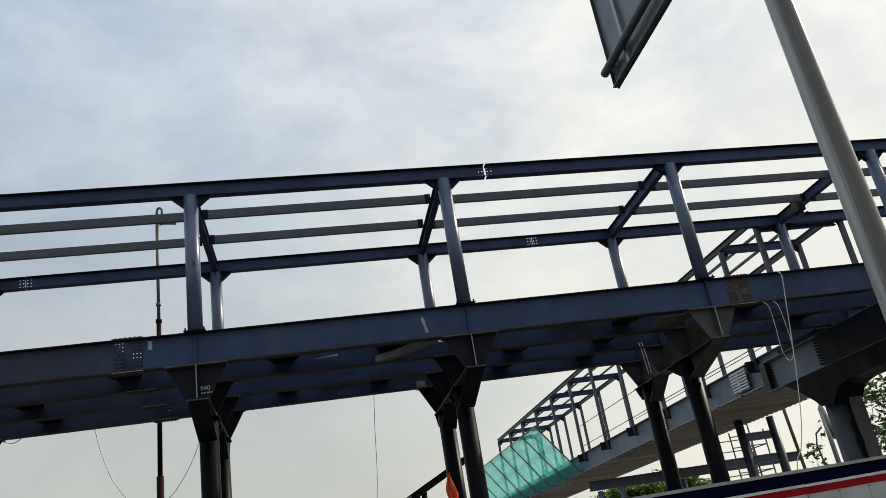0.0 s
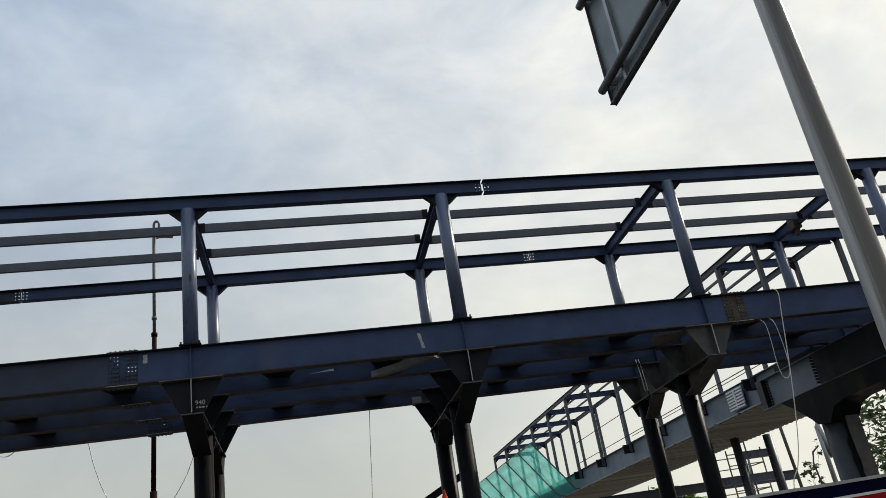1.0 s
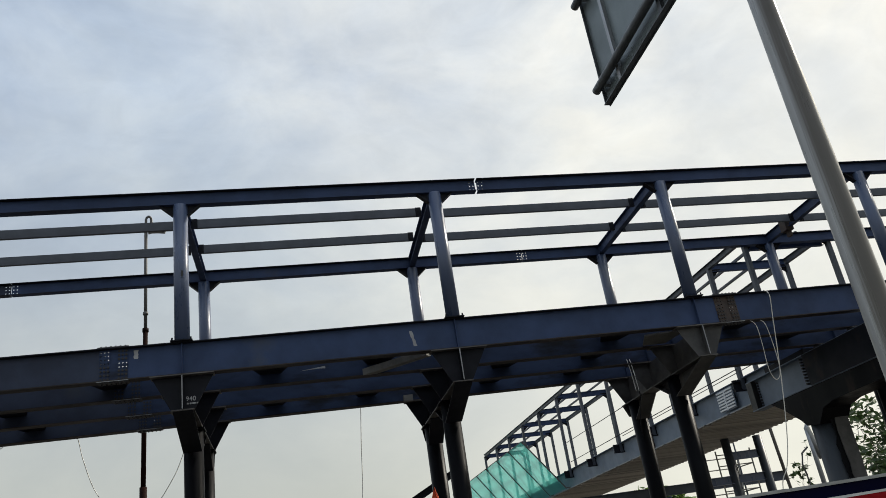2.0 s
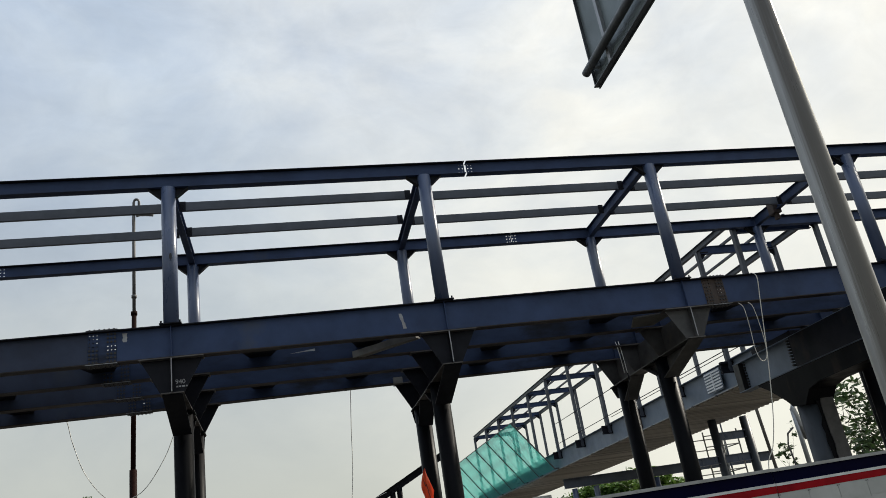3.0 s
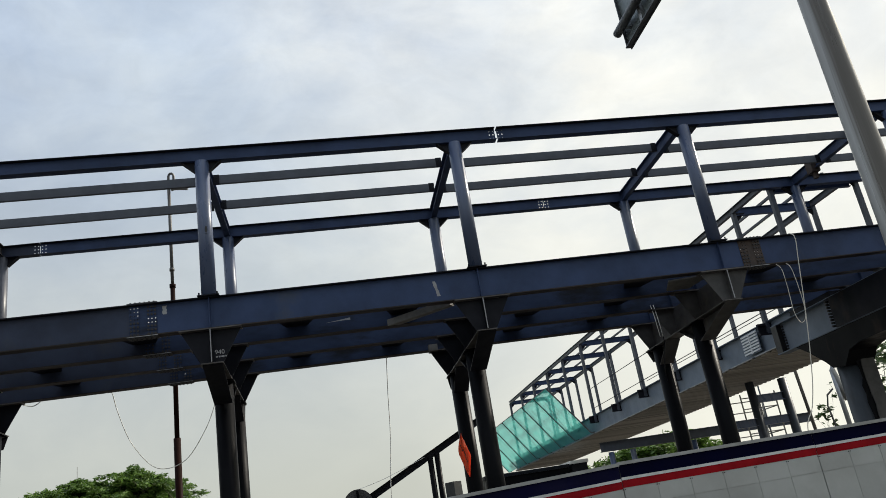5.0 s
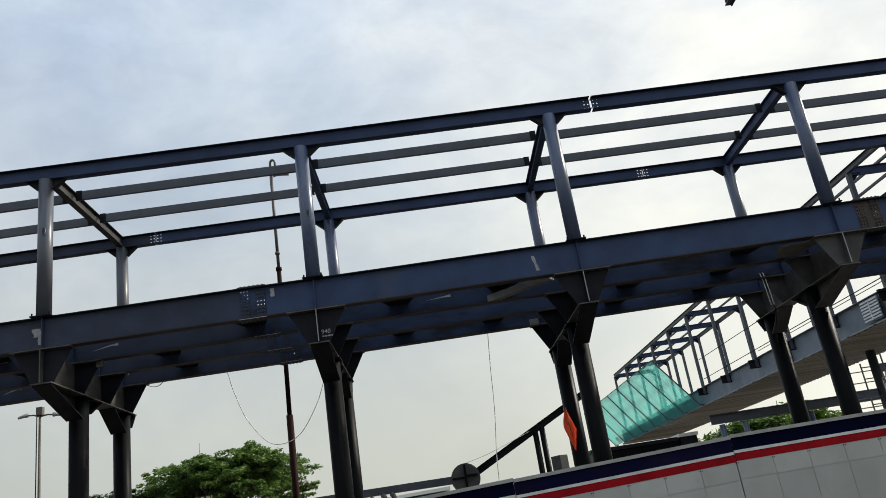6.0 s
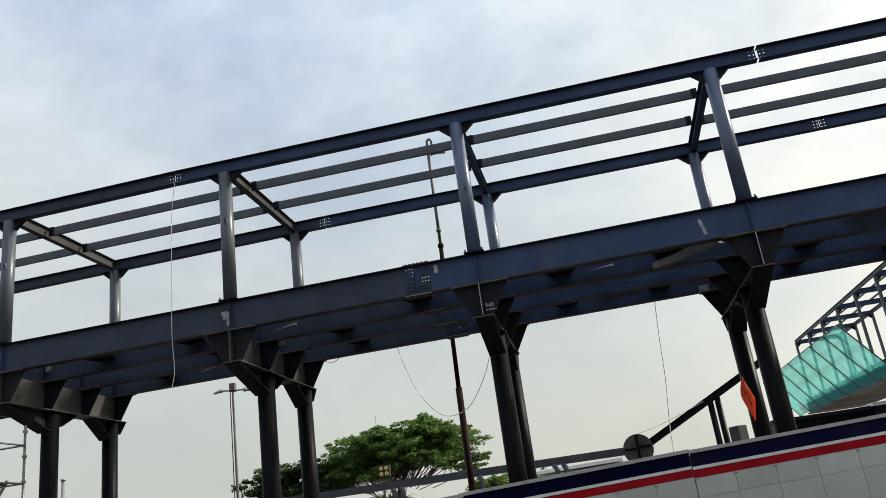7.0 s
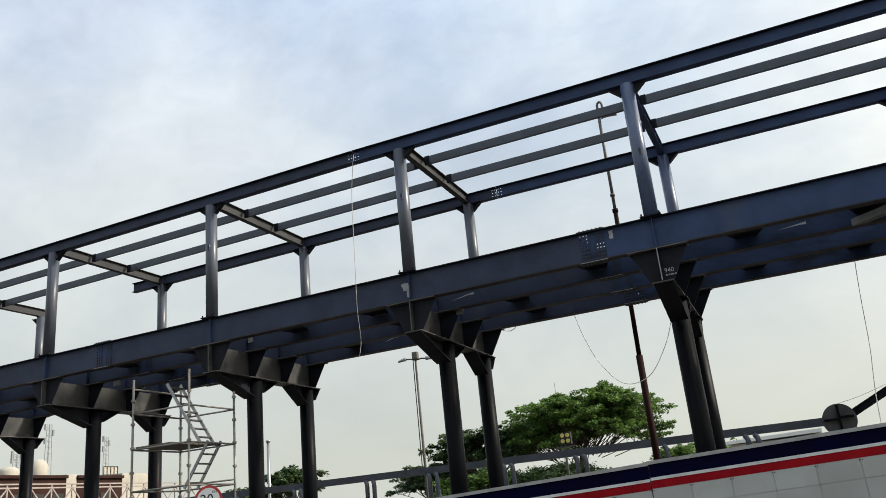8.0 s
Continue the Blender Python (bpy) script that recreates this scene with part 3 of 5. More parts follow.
def post(x, y, along):
    g = nb()
    tube(g, [(x, y, Z_TOP + 0.02), (x, y, ROOF_TOP - ROOF_H)], 0.135, 24)
    ob = part("post", g, post_steel if x > -4 else weathered_post, walkway, smooth=True)
    g = nb()
    bx(g, x - 0.19, x + 0.19, y - 0.165, y + 0.165, Z_TOP + 0.001, Z_TOP + 0.02)
    for i in (-1, 1):
        for j in (-1, 1):
            tube(g, [(x + i * 0.16, y + j * 0.13, Z_TOP + 0.02), (x + i * 0.16, y + j * 0.13, Z_TOP + 0.07)], 0.016, 6)
    part("base_plate", g, cap_steel, ob)
    zt = ROOF_TOP - ROOF_H - 0.001
    for s in along:
        g = nb()
        prism(g, [(x + s * 0.12, y - 0.008, zt), (x + s * 0.36, y - 0.008, zt), (x + s * 0.12, y - 0.008, zt - 0.22)], (0, 0.016, 0))
        prism(g, [(x + s * 0.36, y - 0.06, zt), (x + s * 0.36, y + 0.06, zt), (x + s * 0.13, y + 0.06, zt - 0.21), (x + s * 0.13, y - 0.06, zt - 0.21)], (s * 0.008, 0, -0.008))
        part("gusset", g, cap_steel, ob)
    return ob


for k, x in BENT_X.items():
    post(x, POST_F, (-1, 1))
    post(x + BACK_SHIFT.get(k, 0.0), POST_B, (-1, 1) if k > -3 else (-1,))


# small oval hand holes with a raised rim in the front posts
for x, z in ((BENT_X[-1], 8.02), (BENT_X[0], 7.98), (BENT_X[1], 7.63)):
    rim, hole = nb(), nb()
    for bm, a, b, y0, y1 in ((rim, 0.036, 0.085, 0.150, 0.120), (hole, 0.024, 0.070, 0.153, 0.121)):
        prism(bm, [(x + 0.03 + a * math.cos(q), POST_F - y0, z + b * math.sin(q)) for q in (math.pi * j / 6 for j in range(12))], (0, y0 - y1, 0))
    part("hand_hole_rim", rim, post_steel, walkway, "raised oval rim on the post")
    part("hand_hole", hole, black_paint, walkway, "dark oval hand hole in the post")


def roof_beam(y, x0, x1, splices, gaps):
    """A beam along the walkway, cut at its splices; a gap leaves a slit with no cover plate."""
    cuts = sorted(splices)
    edge = x0
    for x in cuts + [x1]:
        last = x == x1
        half = 0.0 if last else (0.02 if x in gaps else 0.006)
        g = nb()
        a, b = edge, x - half
        bx(g, a, b, y - 0.09, y + 0.09, ROOF_TOP - ROOF_H, ROOF_TOP - ROOF_H + 0.014)
        wa, wb = a + (0.15 if edge != x0 else 0), b - (0 if last else 0.15)
        z0, z1 = ROOF_TOP - ROOF_H + 0.014, ROOF_TOP - 0.014
        bx(g, wa, wb, y - 0.005, y + 0.005, z0, z1)
        if edge != x0:
            perforated(g, a, wa, z0, z1, y, 2, 3, 0.015, 0.01)
        if not last:
            perforated(g, wb, b, z0, z1, y, 2, 3, 0.015, 0.01)
        # Weaker light on the left beams is painted in the same way.
        beam = part("roof_beam", g, dimmed_navy if b < -5 else blue_steel, walkway)
        # Shade below the flange is painted in with the dark cap steel.
        g = nb()
        bx(g, a, b, y - 0.09, y + 0.09, ROOF_TOP - 0.014, ROOF_TOP)
        part("top_flange", g, cap_steel, beam, "top flange darkened for shade")
        edge = x + half


roof_beam(POST_F, X_LEFT, X_RIGHT, [-19.8, -7.74, 4.24], (4.24,))
roof_beam(POST_B, -17.88, X_RIGHT, [-5.80, 6.30], ())

for k, x in BENT_X.items():
    g = nb()
    ibeam(g, (x, POST_F + 0.02, ROOF_TOP - 0.02), (x + BACK_SHIFT.get(k, 0.0), POST_B + (-0.02 if k > -3 else 0.45), ROOF_TOP - 0.02), 0.25, 0.14, 0.012, 0.008)
    part("rafter", g, blue_steel if k > 0 else rafter_primer, walkway)
PURLIN_Y = (15.47, 16.74)
PURLIN_LIFT = {0: 0.03, 1: 0.045, 3: -0.05, 4: -0.07}  # each bay is fixed at its own height
for (ka, xa), (kb, xb) in zip(BENT_X.items(), list(BENT_X.items())[1:]):
    for y in PURLIN_Y:
        g = nb()
        lift = PURLIN_LIFT.get(ka, 0.0)
        z0, z1 = ROOF_TOP - 0.225 + lift, ROOF_TOP - 0.035 + lift
        a, b = xa + 0.07, xb - 0.07
        bx(g, a, b, y - 0.004, y + 0.004, z0, z1)
        bx(g, a, b, y + 0.004, y + 0.065, z1 - 0.005, z1)
        bx(g, a, b, y + 0.004, y + 0.065, z0, z0 + 0.005)
        pl = part("purlin", g, purlin_steel, walkway)
        for e, s in ((xa, 1), (xb, -1)):
            g = nb()
            bx(g, *sorted((e + s * 0.075, e + s * 0.20)), y - 0.014, y - 0.005, z0 - 0.02, z1 + 0.01)
            for dz in (0.05, 0.14):
                tube(g, [(e + s * 0.15, y - 0.03, z0 + dz), (e + s * 0.15, y - 0.012, z0 + dz)], 0.014, 6)
            part("cleat", g, cap_steel, pl)

# small pieces left on the main frame
purlin_pale = surface("pale_primer_steel", (0.20, 0.195, 0.18), (0.14, 0.135, 0.125), rough=0.6, scale=4.0, bump=0.05)

def lettering(name, text, size, material, m, parent, label):
    cu = bpy.data.curves.new(name, "FONT")
    cu.body, cu.size, cu.extrude = text, size, 0.001
    tmp = bpy.data.objects.new(name, cu)
    me = bpy.data.meshes.new_from_object(tmp)
    bpy.data.objects.remove(tmp)
    me.materials.append(material)
    return hang(name, me, parent, label, m)


g = nb()
for i, (a, b) in enumerate(((0.0, 0.035), (0.05, 0.08), (0.095, 0.15), (0.165, 0.19))):
    bx(g, -1.60 + a, -1.60 + b, 14.276, 14.279, 5.235, 5.262)
part("stencil_marks", g, bare_steel, walkway, "faint pale stencilled marks on the seat plate")
lettering("stencil_number", "940", 0.115, bare_steel, Matrix.Translation((-1.615, 14.278, 5.275)) @ pose(0, 0, 0, 90, 0, 0), walkway, "pale chalked number on the dark seat plate")


def scrape(x, z, w, h, y, lean):
    """A pale scraped patch on the face of a girder."""
    g = nb()
    rnd = random.Random(int(x * 100))
    left, right = [], []
    for k in range(7):
        f = k / 6
        left.append((x - w / 2 * rnd.uniform(0.6, 1.0) + lean * f, y, z - h * f))
        right.append((x + w / 2 * rnd.uniform(0.6, 1.0) + lean * f, y, z - h * f))
    prism(g, left + right[::-1], (0, 0.0015, 0))
    part("scraped_patch", g, bare_steel, walkway, "pale scraped patch of bare metal")


WEB_Y = POST_F - 0.0085
scrape(2.47, 6.20, 0.07, 0.30, WEB_Y, 0.06)
scrape(-2.44, 6.30, 0.09, 0.16, WEB_Y, 0.0)
scrape(-6.75, 6.17, 0.20, 0.16, WEB_Y, 0.03)
# slanted scratches on the inner girders
for xa, za, xb, zb, y in ((-6.28, 5.96, -5.76, 6.03, 15.592), (-9.33, 5.98, -8.90, 6.06, 18.212), (-8.2, 5.99, -7.9, 6.0, 15.592), (0.4, 6.0, 0.9, 6.03, 15.592)):
    g = nb()
    prism(g, [(xa, y, za), (xb - 0.12, y, zb - 0.012), (xb, y, zb - 0.02), (xb, y, zb + 0.03), (xb - 0.15, y, zb + 0.012)], (0, 0.0015, 0))
    part("scratch", g, bare_steel, walkway, "pale scratch in the blue paint")
# small pale packing plates on the caps
for x, z0, z1, y, w in ((-15.76, 5.55, 5.66, 15.60, 0.10), (-11.56, 5.93, 6.16, 15.60, 0.07), (-6.12, 5.58, 5.72, 15.60, 0.07)):
    g = nb()
    bx(g, x - w, x + w, y - 0.04, y, z0 + 0.05, z1 + 0.05)
    part("packing_plate", g, purlin_pale, walkway, "pale packing plate beside the cap")
scrape(-6.68, 6.02, 0.10, 0.16, WEB_Y, 0.01)
g = nb()
prism(g, [(1.62, 15.50, 5.765), (2.75, 14.50, 5.765), (2.85, 14.60, 5.765), (1.78, 15.60, 5.765)], (0, 0, 0.13))
part("loose_plate", g, purlin_pale, walkway, "pale steel channel lying across the bottom flanges")
g = nb()
bx(g, 2.76, 2.97, 18.02, 18.12, 5.735, 5.88)
part("packing_plate", g, purlin_pale, walkway, "pale packing plate beside the cap")
g = nb()
prism(g, [(7.37, 14.75, 5.79), (8.05, 14.60, 5.79), (8.20, 14.84, 5.79), (8.14, 15.45, 5.79), (7.64, 15.48, 5.79)], (0, 0, 0.03))
part("loose_plate", g, purlin_pale, walkway, "pale steel plate lying beside the cap")
# a rusty bracket clamped under the rafter
g = nb()
bx(g, 13.24, 13.47, 17.10, 17.34, 9.02, 9.40)
bx(g, 13.33, 13.42, 17.16, 17.28, 8.86, 9.02)
part("clamp_box", g, rust_steel, walkway, "rust-brown clamp box hanging on the rafter")

# ---- branch walkway, running away from the main one ----
BX_L, BX_R = 12.85, 15.2
B_Y0, B_Y1 = 18.75, 53.5
B_STEP, B_FIRST = 3.13, 20.35
B_BOT, B_TOP, B_ROOF = 5.18, 5.95, 9.44
branch = thing("branch_walkway", (14, 36, 0), "long blue-grey steel walkway frame with a bare roof", "footbridge")
for x, s in ((BX_L, -1), (BX_R, 1)):
    g = nb()
    bx(g, x - 0.007, x + 0.007, B_Y0, B_Y1, B_BOT + 0.02, B_TOP - 0.02)
    bx(g, x - 0.13, x + 0.13, B_Y0, B_Y1, B_TOP - 0.02, B_TOP)
    bx(g, x - 0.13, x + 0.13, B_Y0, B_Y1, B_BOT, B_BOT + 0.02)
    part("side_girder", g, slate_paint, branch)
    y = B_FIRST
    while y < B_Y1 - 1:
        g = nb()
        bx(g, x + s * 0.13 - 0.06, x + s * 0.13 + 0.06, y - 0.06, y + 0.06, B_TOP - 0.35, B_ROOF - 0.16)
        ob = part("branch_post", g, purlin_steel, branch)
        g = nb()
        a, b = sorted((x + s * 0.01, x + s * 0.42))
        bx(g, a, b, y - 0.05, y + 0.05, B_TOP - 0.12, B_TOP - 0.06)
        bx(g, a, b, y - 0.05, y + 0.05, B_TOP - 0.38, B_TOP - 0.32)
        bx(g, a, b, y - 0.008, y + 0.008, B_TOP - 0.32, B_TOP - 0.12)
        part("bracket", g, cap_steel, ob)
        g = nb()
        k = -s
        prism(g, [(x + s * 0.13 + k * 0.06, y - 0.01, B_ROOF - 0.17), (x + s * 0.13 + k * 0.38, y - 0.01, B_ROOF - 0.17), (x + s * 0.13 + k * 0.06, y - 0.01, B_ROOF - 0.45)], (0, 0.02, 0))
        part("knee_plate", g, cap_steel, ob)
        y += B_STEP
    g = nb()
    ibeam(g, (x + s * 0.13, 18.34, B_ROOF), (x + s * 0.13, 51.8, B_ROOF), 0.17, 0.12, 0.012, 0.008)
    part("eaves_beam", g, purlin_steel, branch)
    for z in (6.2, 7.08):
        g = nb()
        tube(g, [(x + s * 0.2, B_Y0 + 1.6, z), (x + s * 0.2, 35.5, z)], 0.014, 6)
        part("guard_wire", g, cap_steel, branch)
y = B_FIRST
while y < B_Y1 - 1:
    g = nb()
    ibeam(g, (BX_L - 0.08, y, B_ROOF - 0.012), (BX_R + 0.08, y, B_ROOF - 0.012), 0.24, 0.12, 0.012, 0.008)
    part("roof_rafter", g, blue_steel, branch)
    y += B_STEP
for x in (13.65, 14.5):
    g = nb()
    bx(g, x - 0.04, x + 0.04, 18.4, 51.7, B_ROOF + 0.002, B_ROOF + 0.07)
    part("branch_purlin", g, purlin_steel, branch)
# first posts of the branch, standing on the main deck
for x, s in ((BX_L, -1), (BX_R, 1)):
    g = nb()
    bx(g, x + s * 0.13 - 0.06, x + s * 0.13 + 0.06, 18.28, 18.40, Z_TOP + 0.06, B_ROOF - 0.18)
    ob = part("branch_post", g, purlin_steel, branch)
    g = nb()
    k = -s
    prism(g, [(x + s * 0.13 + k * 0.06, 18.33, B_ROOF - 0.19), (x + s * 0.13 + k * 0.36, 18.33, B_ROOF - 0.19), (x + s * 0.13 + k * 0.06, 18.33, B_ROOF - 0.45)], (0, 0.02, 0))
    part("knee_plate", g, cap_steel, ob)
g = nb()
ibeam(g, (BX_L - 0.08, 18.5, B_ROOF - 0.19), (BX_R + 0.08, 18.5, B_ROOF - 0.19), 0.2, 0.12, 0.012, 0.008)
part("roof_rafter", g, blue_steel, branch)
# loose louvre of lighter bars against the side girder
g = nb()
for i in range(7):
    z = B_BOT + 0.12 + i * 0.085
    bx(g, BX_L - 0.16, BX_L - 0.135, 20.95, 21.85, z, z + 0.045)
bx(g, BX_L - 0.17, BX_L - 0.13, 21.38, 21.42, B_BOT + 0.10, B_TOP - 0.1)
louvre = part("slotted_plate", g, louvre_white, branch, "pale slotted splice plate on the side girder")
g = nb()
bx(g, BX_L - 0.1345, BX_L - 0.1305, 20.93, 21.87, B_BOT + 0.08, B_TOP - 0.06)
part("backing", g, slate_paint, louvre, "slate-blue backing plate")
g = nb()
bx(g, BX_L - 0.14, BX_L - 0.01, 27.0, 27.55, B_BOT + 0.03, B_TOP + 0.06)
part("splice_cover", g, rust_steel, branch, "dark rusty splice on the side girder")

# dark transfer girder below the crossing
TG_X = 12.45
transfer = thing("transfer_girder", (TG_X, 18, 0), "deep grey steel transfer girder with bolted ends beneath the walkway", "girder")
z0, z1 = 4.83, 5.60
g = nb()
bx(g, TG_X - 0.01, TG_X + 0.01, 13.0, 19.55, z0 + 0.02, z1 - 0.02)
bx(g, TG_X - 0.16, TG_X + 0.16, 13.0, 19.55, z0, z0 + 0.02)
bx(g, TG_X - 0.16, TG_X + 0.16, 13.0, 19.55, z1 - 0.02, z1)
bx(g, TG_X + 2.60, TG_X + 2.62, 13.0, 19.55, z0 + 0.02, z1 - 0.02)
part("web", g, slate_paint, transfer)
g = nb()
bx(g, TG_X - 0.16, TG_X + 2.9, 16.75, 18.5, z1 + 0.001, Z_BOT - 0.04)
part("top_block", g, cap_steel, transfer)
g = nb()
bx(g, TG_X - 0.18, TG_X - 0.165, 13.0, 16.85, z0 + 0.02, z1 - 0.02)
part("dark_cover_plate", g, cap_steel, transfer)
for y in (16.95, 19.2):
    for i in range(9):
        g = nb()
        z = z0 + 0.08 + i * 0.075
        tube(g, [(TG_X - (0.20 if y < 18 else 0.05), y, z), (TG_X - 0.012, y, z)], 0.026, 8)
        part("bolt", g, black_paint, transfer)
# Solid black block; its colour gives the shade of an open end pocket.
g = nb()
bx(g, TG_X - 0.155, TG_X - 0.012, 19.28, 19.54, z0 + 0.02, z1 - 0.02)
part("end_recess", g, black_paint, transfer, "black block standing for the shade in the end stiffener pocket")

# brown corrugated soffit sheets
SOFFIT_Z = B_BOT - 0.022
soffit = thing("soffit_decking", (14.4, 36, SOFFIT_Z), "grey-brown corrugated metal decking under the branch walkway", "decking")
rib = nb()
W0, W1 = BX_L - 0.11, 16.1
PITCH = 0.30
prof = ((0.0, 0.0), (0.10, 0.0), (0.14, 0.055), (0.26, 0.055), (0.30, 0.0))
y = 19.6
for (a, za), (b, zb) in zip(prof, prof[1:]):
    va = [rib.verts.new(q) for q in ((W0, a, za), (W1, a, za), (W1, b, zb), (W0, b, zb))]
    vb = [rib.verts.new((q.co.x, q.co.y, q.co.z + 0.004)) for q in va]
    rib.faces.new(va)
    rib.faces.new(vb[::-1])
    for k in range(4):
        rib.faces.new((va[k], vb[k], vb[(k + 1) % 4], va[(k + 1) % 4]))
me = bpy.data.meshes.new("decking_rib")
rib.to_mesh(me)
rib.free()
me.materials.append(deck_sheet)
while y < 53.2:
    hang("decking_rib", me, soffit, "", Matrix.Translation((0, y, SOFFIT_Z - 0.045)))
    y += PITCH
g = nb()
for y in (21.6, 26.2, 30.8, 35.4, 40.0, 44.6, 49.2):
    bx(g, BX_L + 0.01, BX_R - 0.01, y - 0.06, y + 0.06, B_BOT + 0.08, B_BOT + 0.30)
part("floor_beam", g, blue_steel, branch)
# pale drip edge along the soffit, in lengths
for i in range(22):
    g = nb()
    y = 20.0 + i * 1.5
    bx(g, BX_L - 0.17, BX_L - 0.132, y, y + 1.35, B_BOT - 0.035, B_BOT - 0.004)
    part("drip_edge", g, bare_steel, soffit, "pale metal edge strip")

# safety fan of teal netting
fan = thing("safety_net_fan", (12.0, 44.5, 5.2), "teal translucent safety netting on a leaning frame beside the branch walkway", "safety net")
F_OUT, F_UP, F_LEAN = 1.55, 2.42, 0.6
FY0, FY1 = 36.4, 54.6
NR = 7
for i in range(NR):
    ya, yb = FY0 + (FY1 - FY0) * i / NR, FY0 + (FY1 - FY0) * (i + 1) / NR
    g = nb()
    rows = []
    for k in range(7):
        f = k / 6
        sag = 0.05 * math.sin(math.pi * f)
        rows.append([g.verts.new((BX_L - 0.33 - F_OUT * f + sag * math.sin(math.pi * u), ya + (yb - ya) * u + F_LEAN * f, B_BOT + F_UP * f - sag * math.sin(math.pi * u))) for u in (0, 0.25, 0.5, 0.75, 1)])
    for ra, rb in zip(rows, rows[1:]):
        for k in range(4):
            f = g.faces.new((ra[k], ra[k + 1], rb[k + 1], rb[k]))
    bmesh.ops.solidify(g, geom=g.faces[:], thickness=0.006)
    part("net_panel", g, teal_net, fan, smooth=True)
for i in range(NR + 1):
    y = FY0 + (FY1 - FY0) * i / NR
    g = nb()
    bx(g, BX_L - 0.33, BX_L - 0.131, y - 0.03, y + 0.03, B_BOT + 0.0, B_BOT + 0.05)
    bar(g, (BX_L - 0.32, y, B_BOT), (BX_L - 0.34 - F_OUT, y + F_LEAN, B_BOT + F_UP), 0.06, 0.06)
    part("net_rib", g, dark_pole, fan)
g = nb()
bar(g, (BX_L - 0.34 - F_OUT, FY0 + F_LEAN, B_BOT + F_UP), (BX_L - 0.34 - F_OUT, FY1 + F_LEAN, B_BOT + F_UP), 0.03, 0.03)
part("edge_rope", g, dark_pole, fan)

# columns and low frame below the branch
for k, (x, y, r) in enumerate(((14.95, 26.0, 0.145), (16.2, 26.0, 0.15), (17.6, 30.0, 0.035))):
    t = thing("support_column", (x, y, 0), "dark steel pipe column under the branch walkway", "column", "branch columns")
    g = nb()
    tube(g, [(x, y, 0.03), (x, y, B_BOT - 0.09 if k < 2 else 6.2)], r, 20)
    part("pipe", g, pier_slate, t, smooth=True)
    g = nb()
    bx(g, x - 0.35, x + 0.35, y - 0.35, y + 0.35, 0, 0.03)
    part("base_plate", g, column_steel, t)
low = thing("steel_support", (15, 31, 0), "low blue-grey steel frame with beams on short posts", "steel support")
g = nb()
ibeam(g, (10.9, 31, 4.22), (20.2, 31, 4.22), 0.36, 0.24)
part("beam", g, purlin_steel, low)
g = nb()
ibeam(g, (15.0, 26, 4.62), (16.2, 26, 4.62), 0.26, 0.18)
part("tie_beam", g, post_steel, low)
g = nb()
ibeam(g, (14.0, 26, 3.85), (16.2, 26, 3.85), 0.26, 0.18)
part("tie_beam", g, post_steel, low)
for x in (11.3, 12.2, 14.8, 19.4):
    g = nb()
    tube(g, [(x, 31, 0.0), (x, 31, 3.82)], 0.11, 14)
    part("short_post", g, post_steel, low, smooth=True)

# heavy column with a spread head under the crossing
pier = thing("steel_pier", (13.0, 17.4, 0), "thick dark round pier with a spreading head and flaking edge", "pier")
g = nb()
tube(g, [(12.78, 17.4, 0.0), (12.78, 17.4, 4.3)], 0.37, 32)
part("shaft", g, pier_slate, pier, "slate-grey painted round shaft", smooth=True)
g = nb()
rnd = random.Random(4)
pts_l, pts_r = [], []
for k in range(16):
    z = 0.6 + k * 0.24
    pts_l.append((12.68 + rnd.uniform(-0.045, 0.045), 16.93, z))
    pts_r.append((13.02, 16.93, z))
prism(g, pts_l + pts_r[::-1], (0, 0.02, 0))
part("peeling_sheet", g, brown_and_lit_steel, pier, "grey sheet with a ragged torn edge on the pier")
g = nb()
flake_l, flake_r = [], []
for k in range(20):
    z = 0.6 + k * 0.19
    flake_l.append((12.55 + rnd.uniform(-0.05, 0.05), 16.955, z))
    flake_r.append((12.80, 16.955, z))
prism(g, flake_l + flake_r[::-1], (0, 0.015, 0))
part("flaking_layer", g, column_steel, pier, "black layer with a ragged flaking edge")
g = nb()
prism(g, [(12.31, 14.4, 4.825), (12.31, 18.7, 4.825), (12.31, 18.25, 4.58), (12.31, 17.7, 4.20), (12.31, 17.5, 4.02), (12.31, 17.03, 3.96), (12.31, 16.72, 4.28), (12.31, 16.3, 4.36), (12.31, 14.4, 4.40)], (0.75, 0, 0))
part("spread_head", g, column_steel, pier)
g = nb()
bar(g, (14.2, 16.9, 4.45), (15.6, 16.9, 4.72), 0.1, 0.12)
part("diagonal_brace", g, plank_wood, pier, "brown diagonal brace")
t = thing("support_column", (14.75, 17.6, 0), "dark steel pipe column under the crossing", "column", "branch columns")
g = nb()
tube(g, [(14.75, 17.6, 0.0), (14.75, 17.6, 4.8)], 0.2, 20)
part("pipe", g, column_steel, t, smooth=True)

# ---- hoarding along the road ----
H_Y = 8.8
TOPS = ((-40.0, 1.1), (-22.0, 1.2), (-8.0, 1.58), (-1.28, 1.905), (0.85, 2.0), (3.256, 2.1), (5.65, 2.128), (8.05, 2.165), (16.0, 2.25))


def hoard_top(x):
    for (xa, za), (xb, zb) in zip(TOPS, TOPS[1:]):
        if x <= xb:
            return za + (zb - za) * (x - xa) / (xb - xa)
    return TOPS[-1][1]


hoarding = thing("hoarding", (0, H_Y, 0), "white panelled site hoarding with navy and red bands", "hoarding")


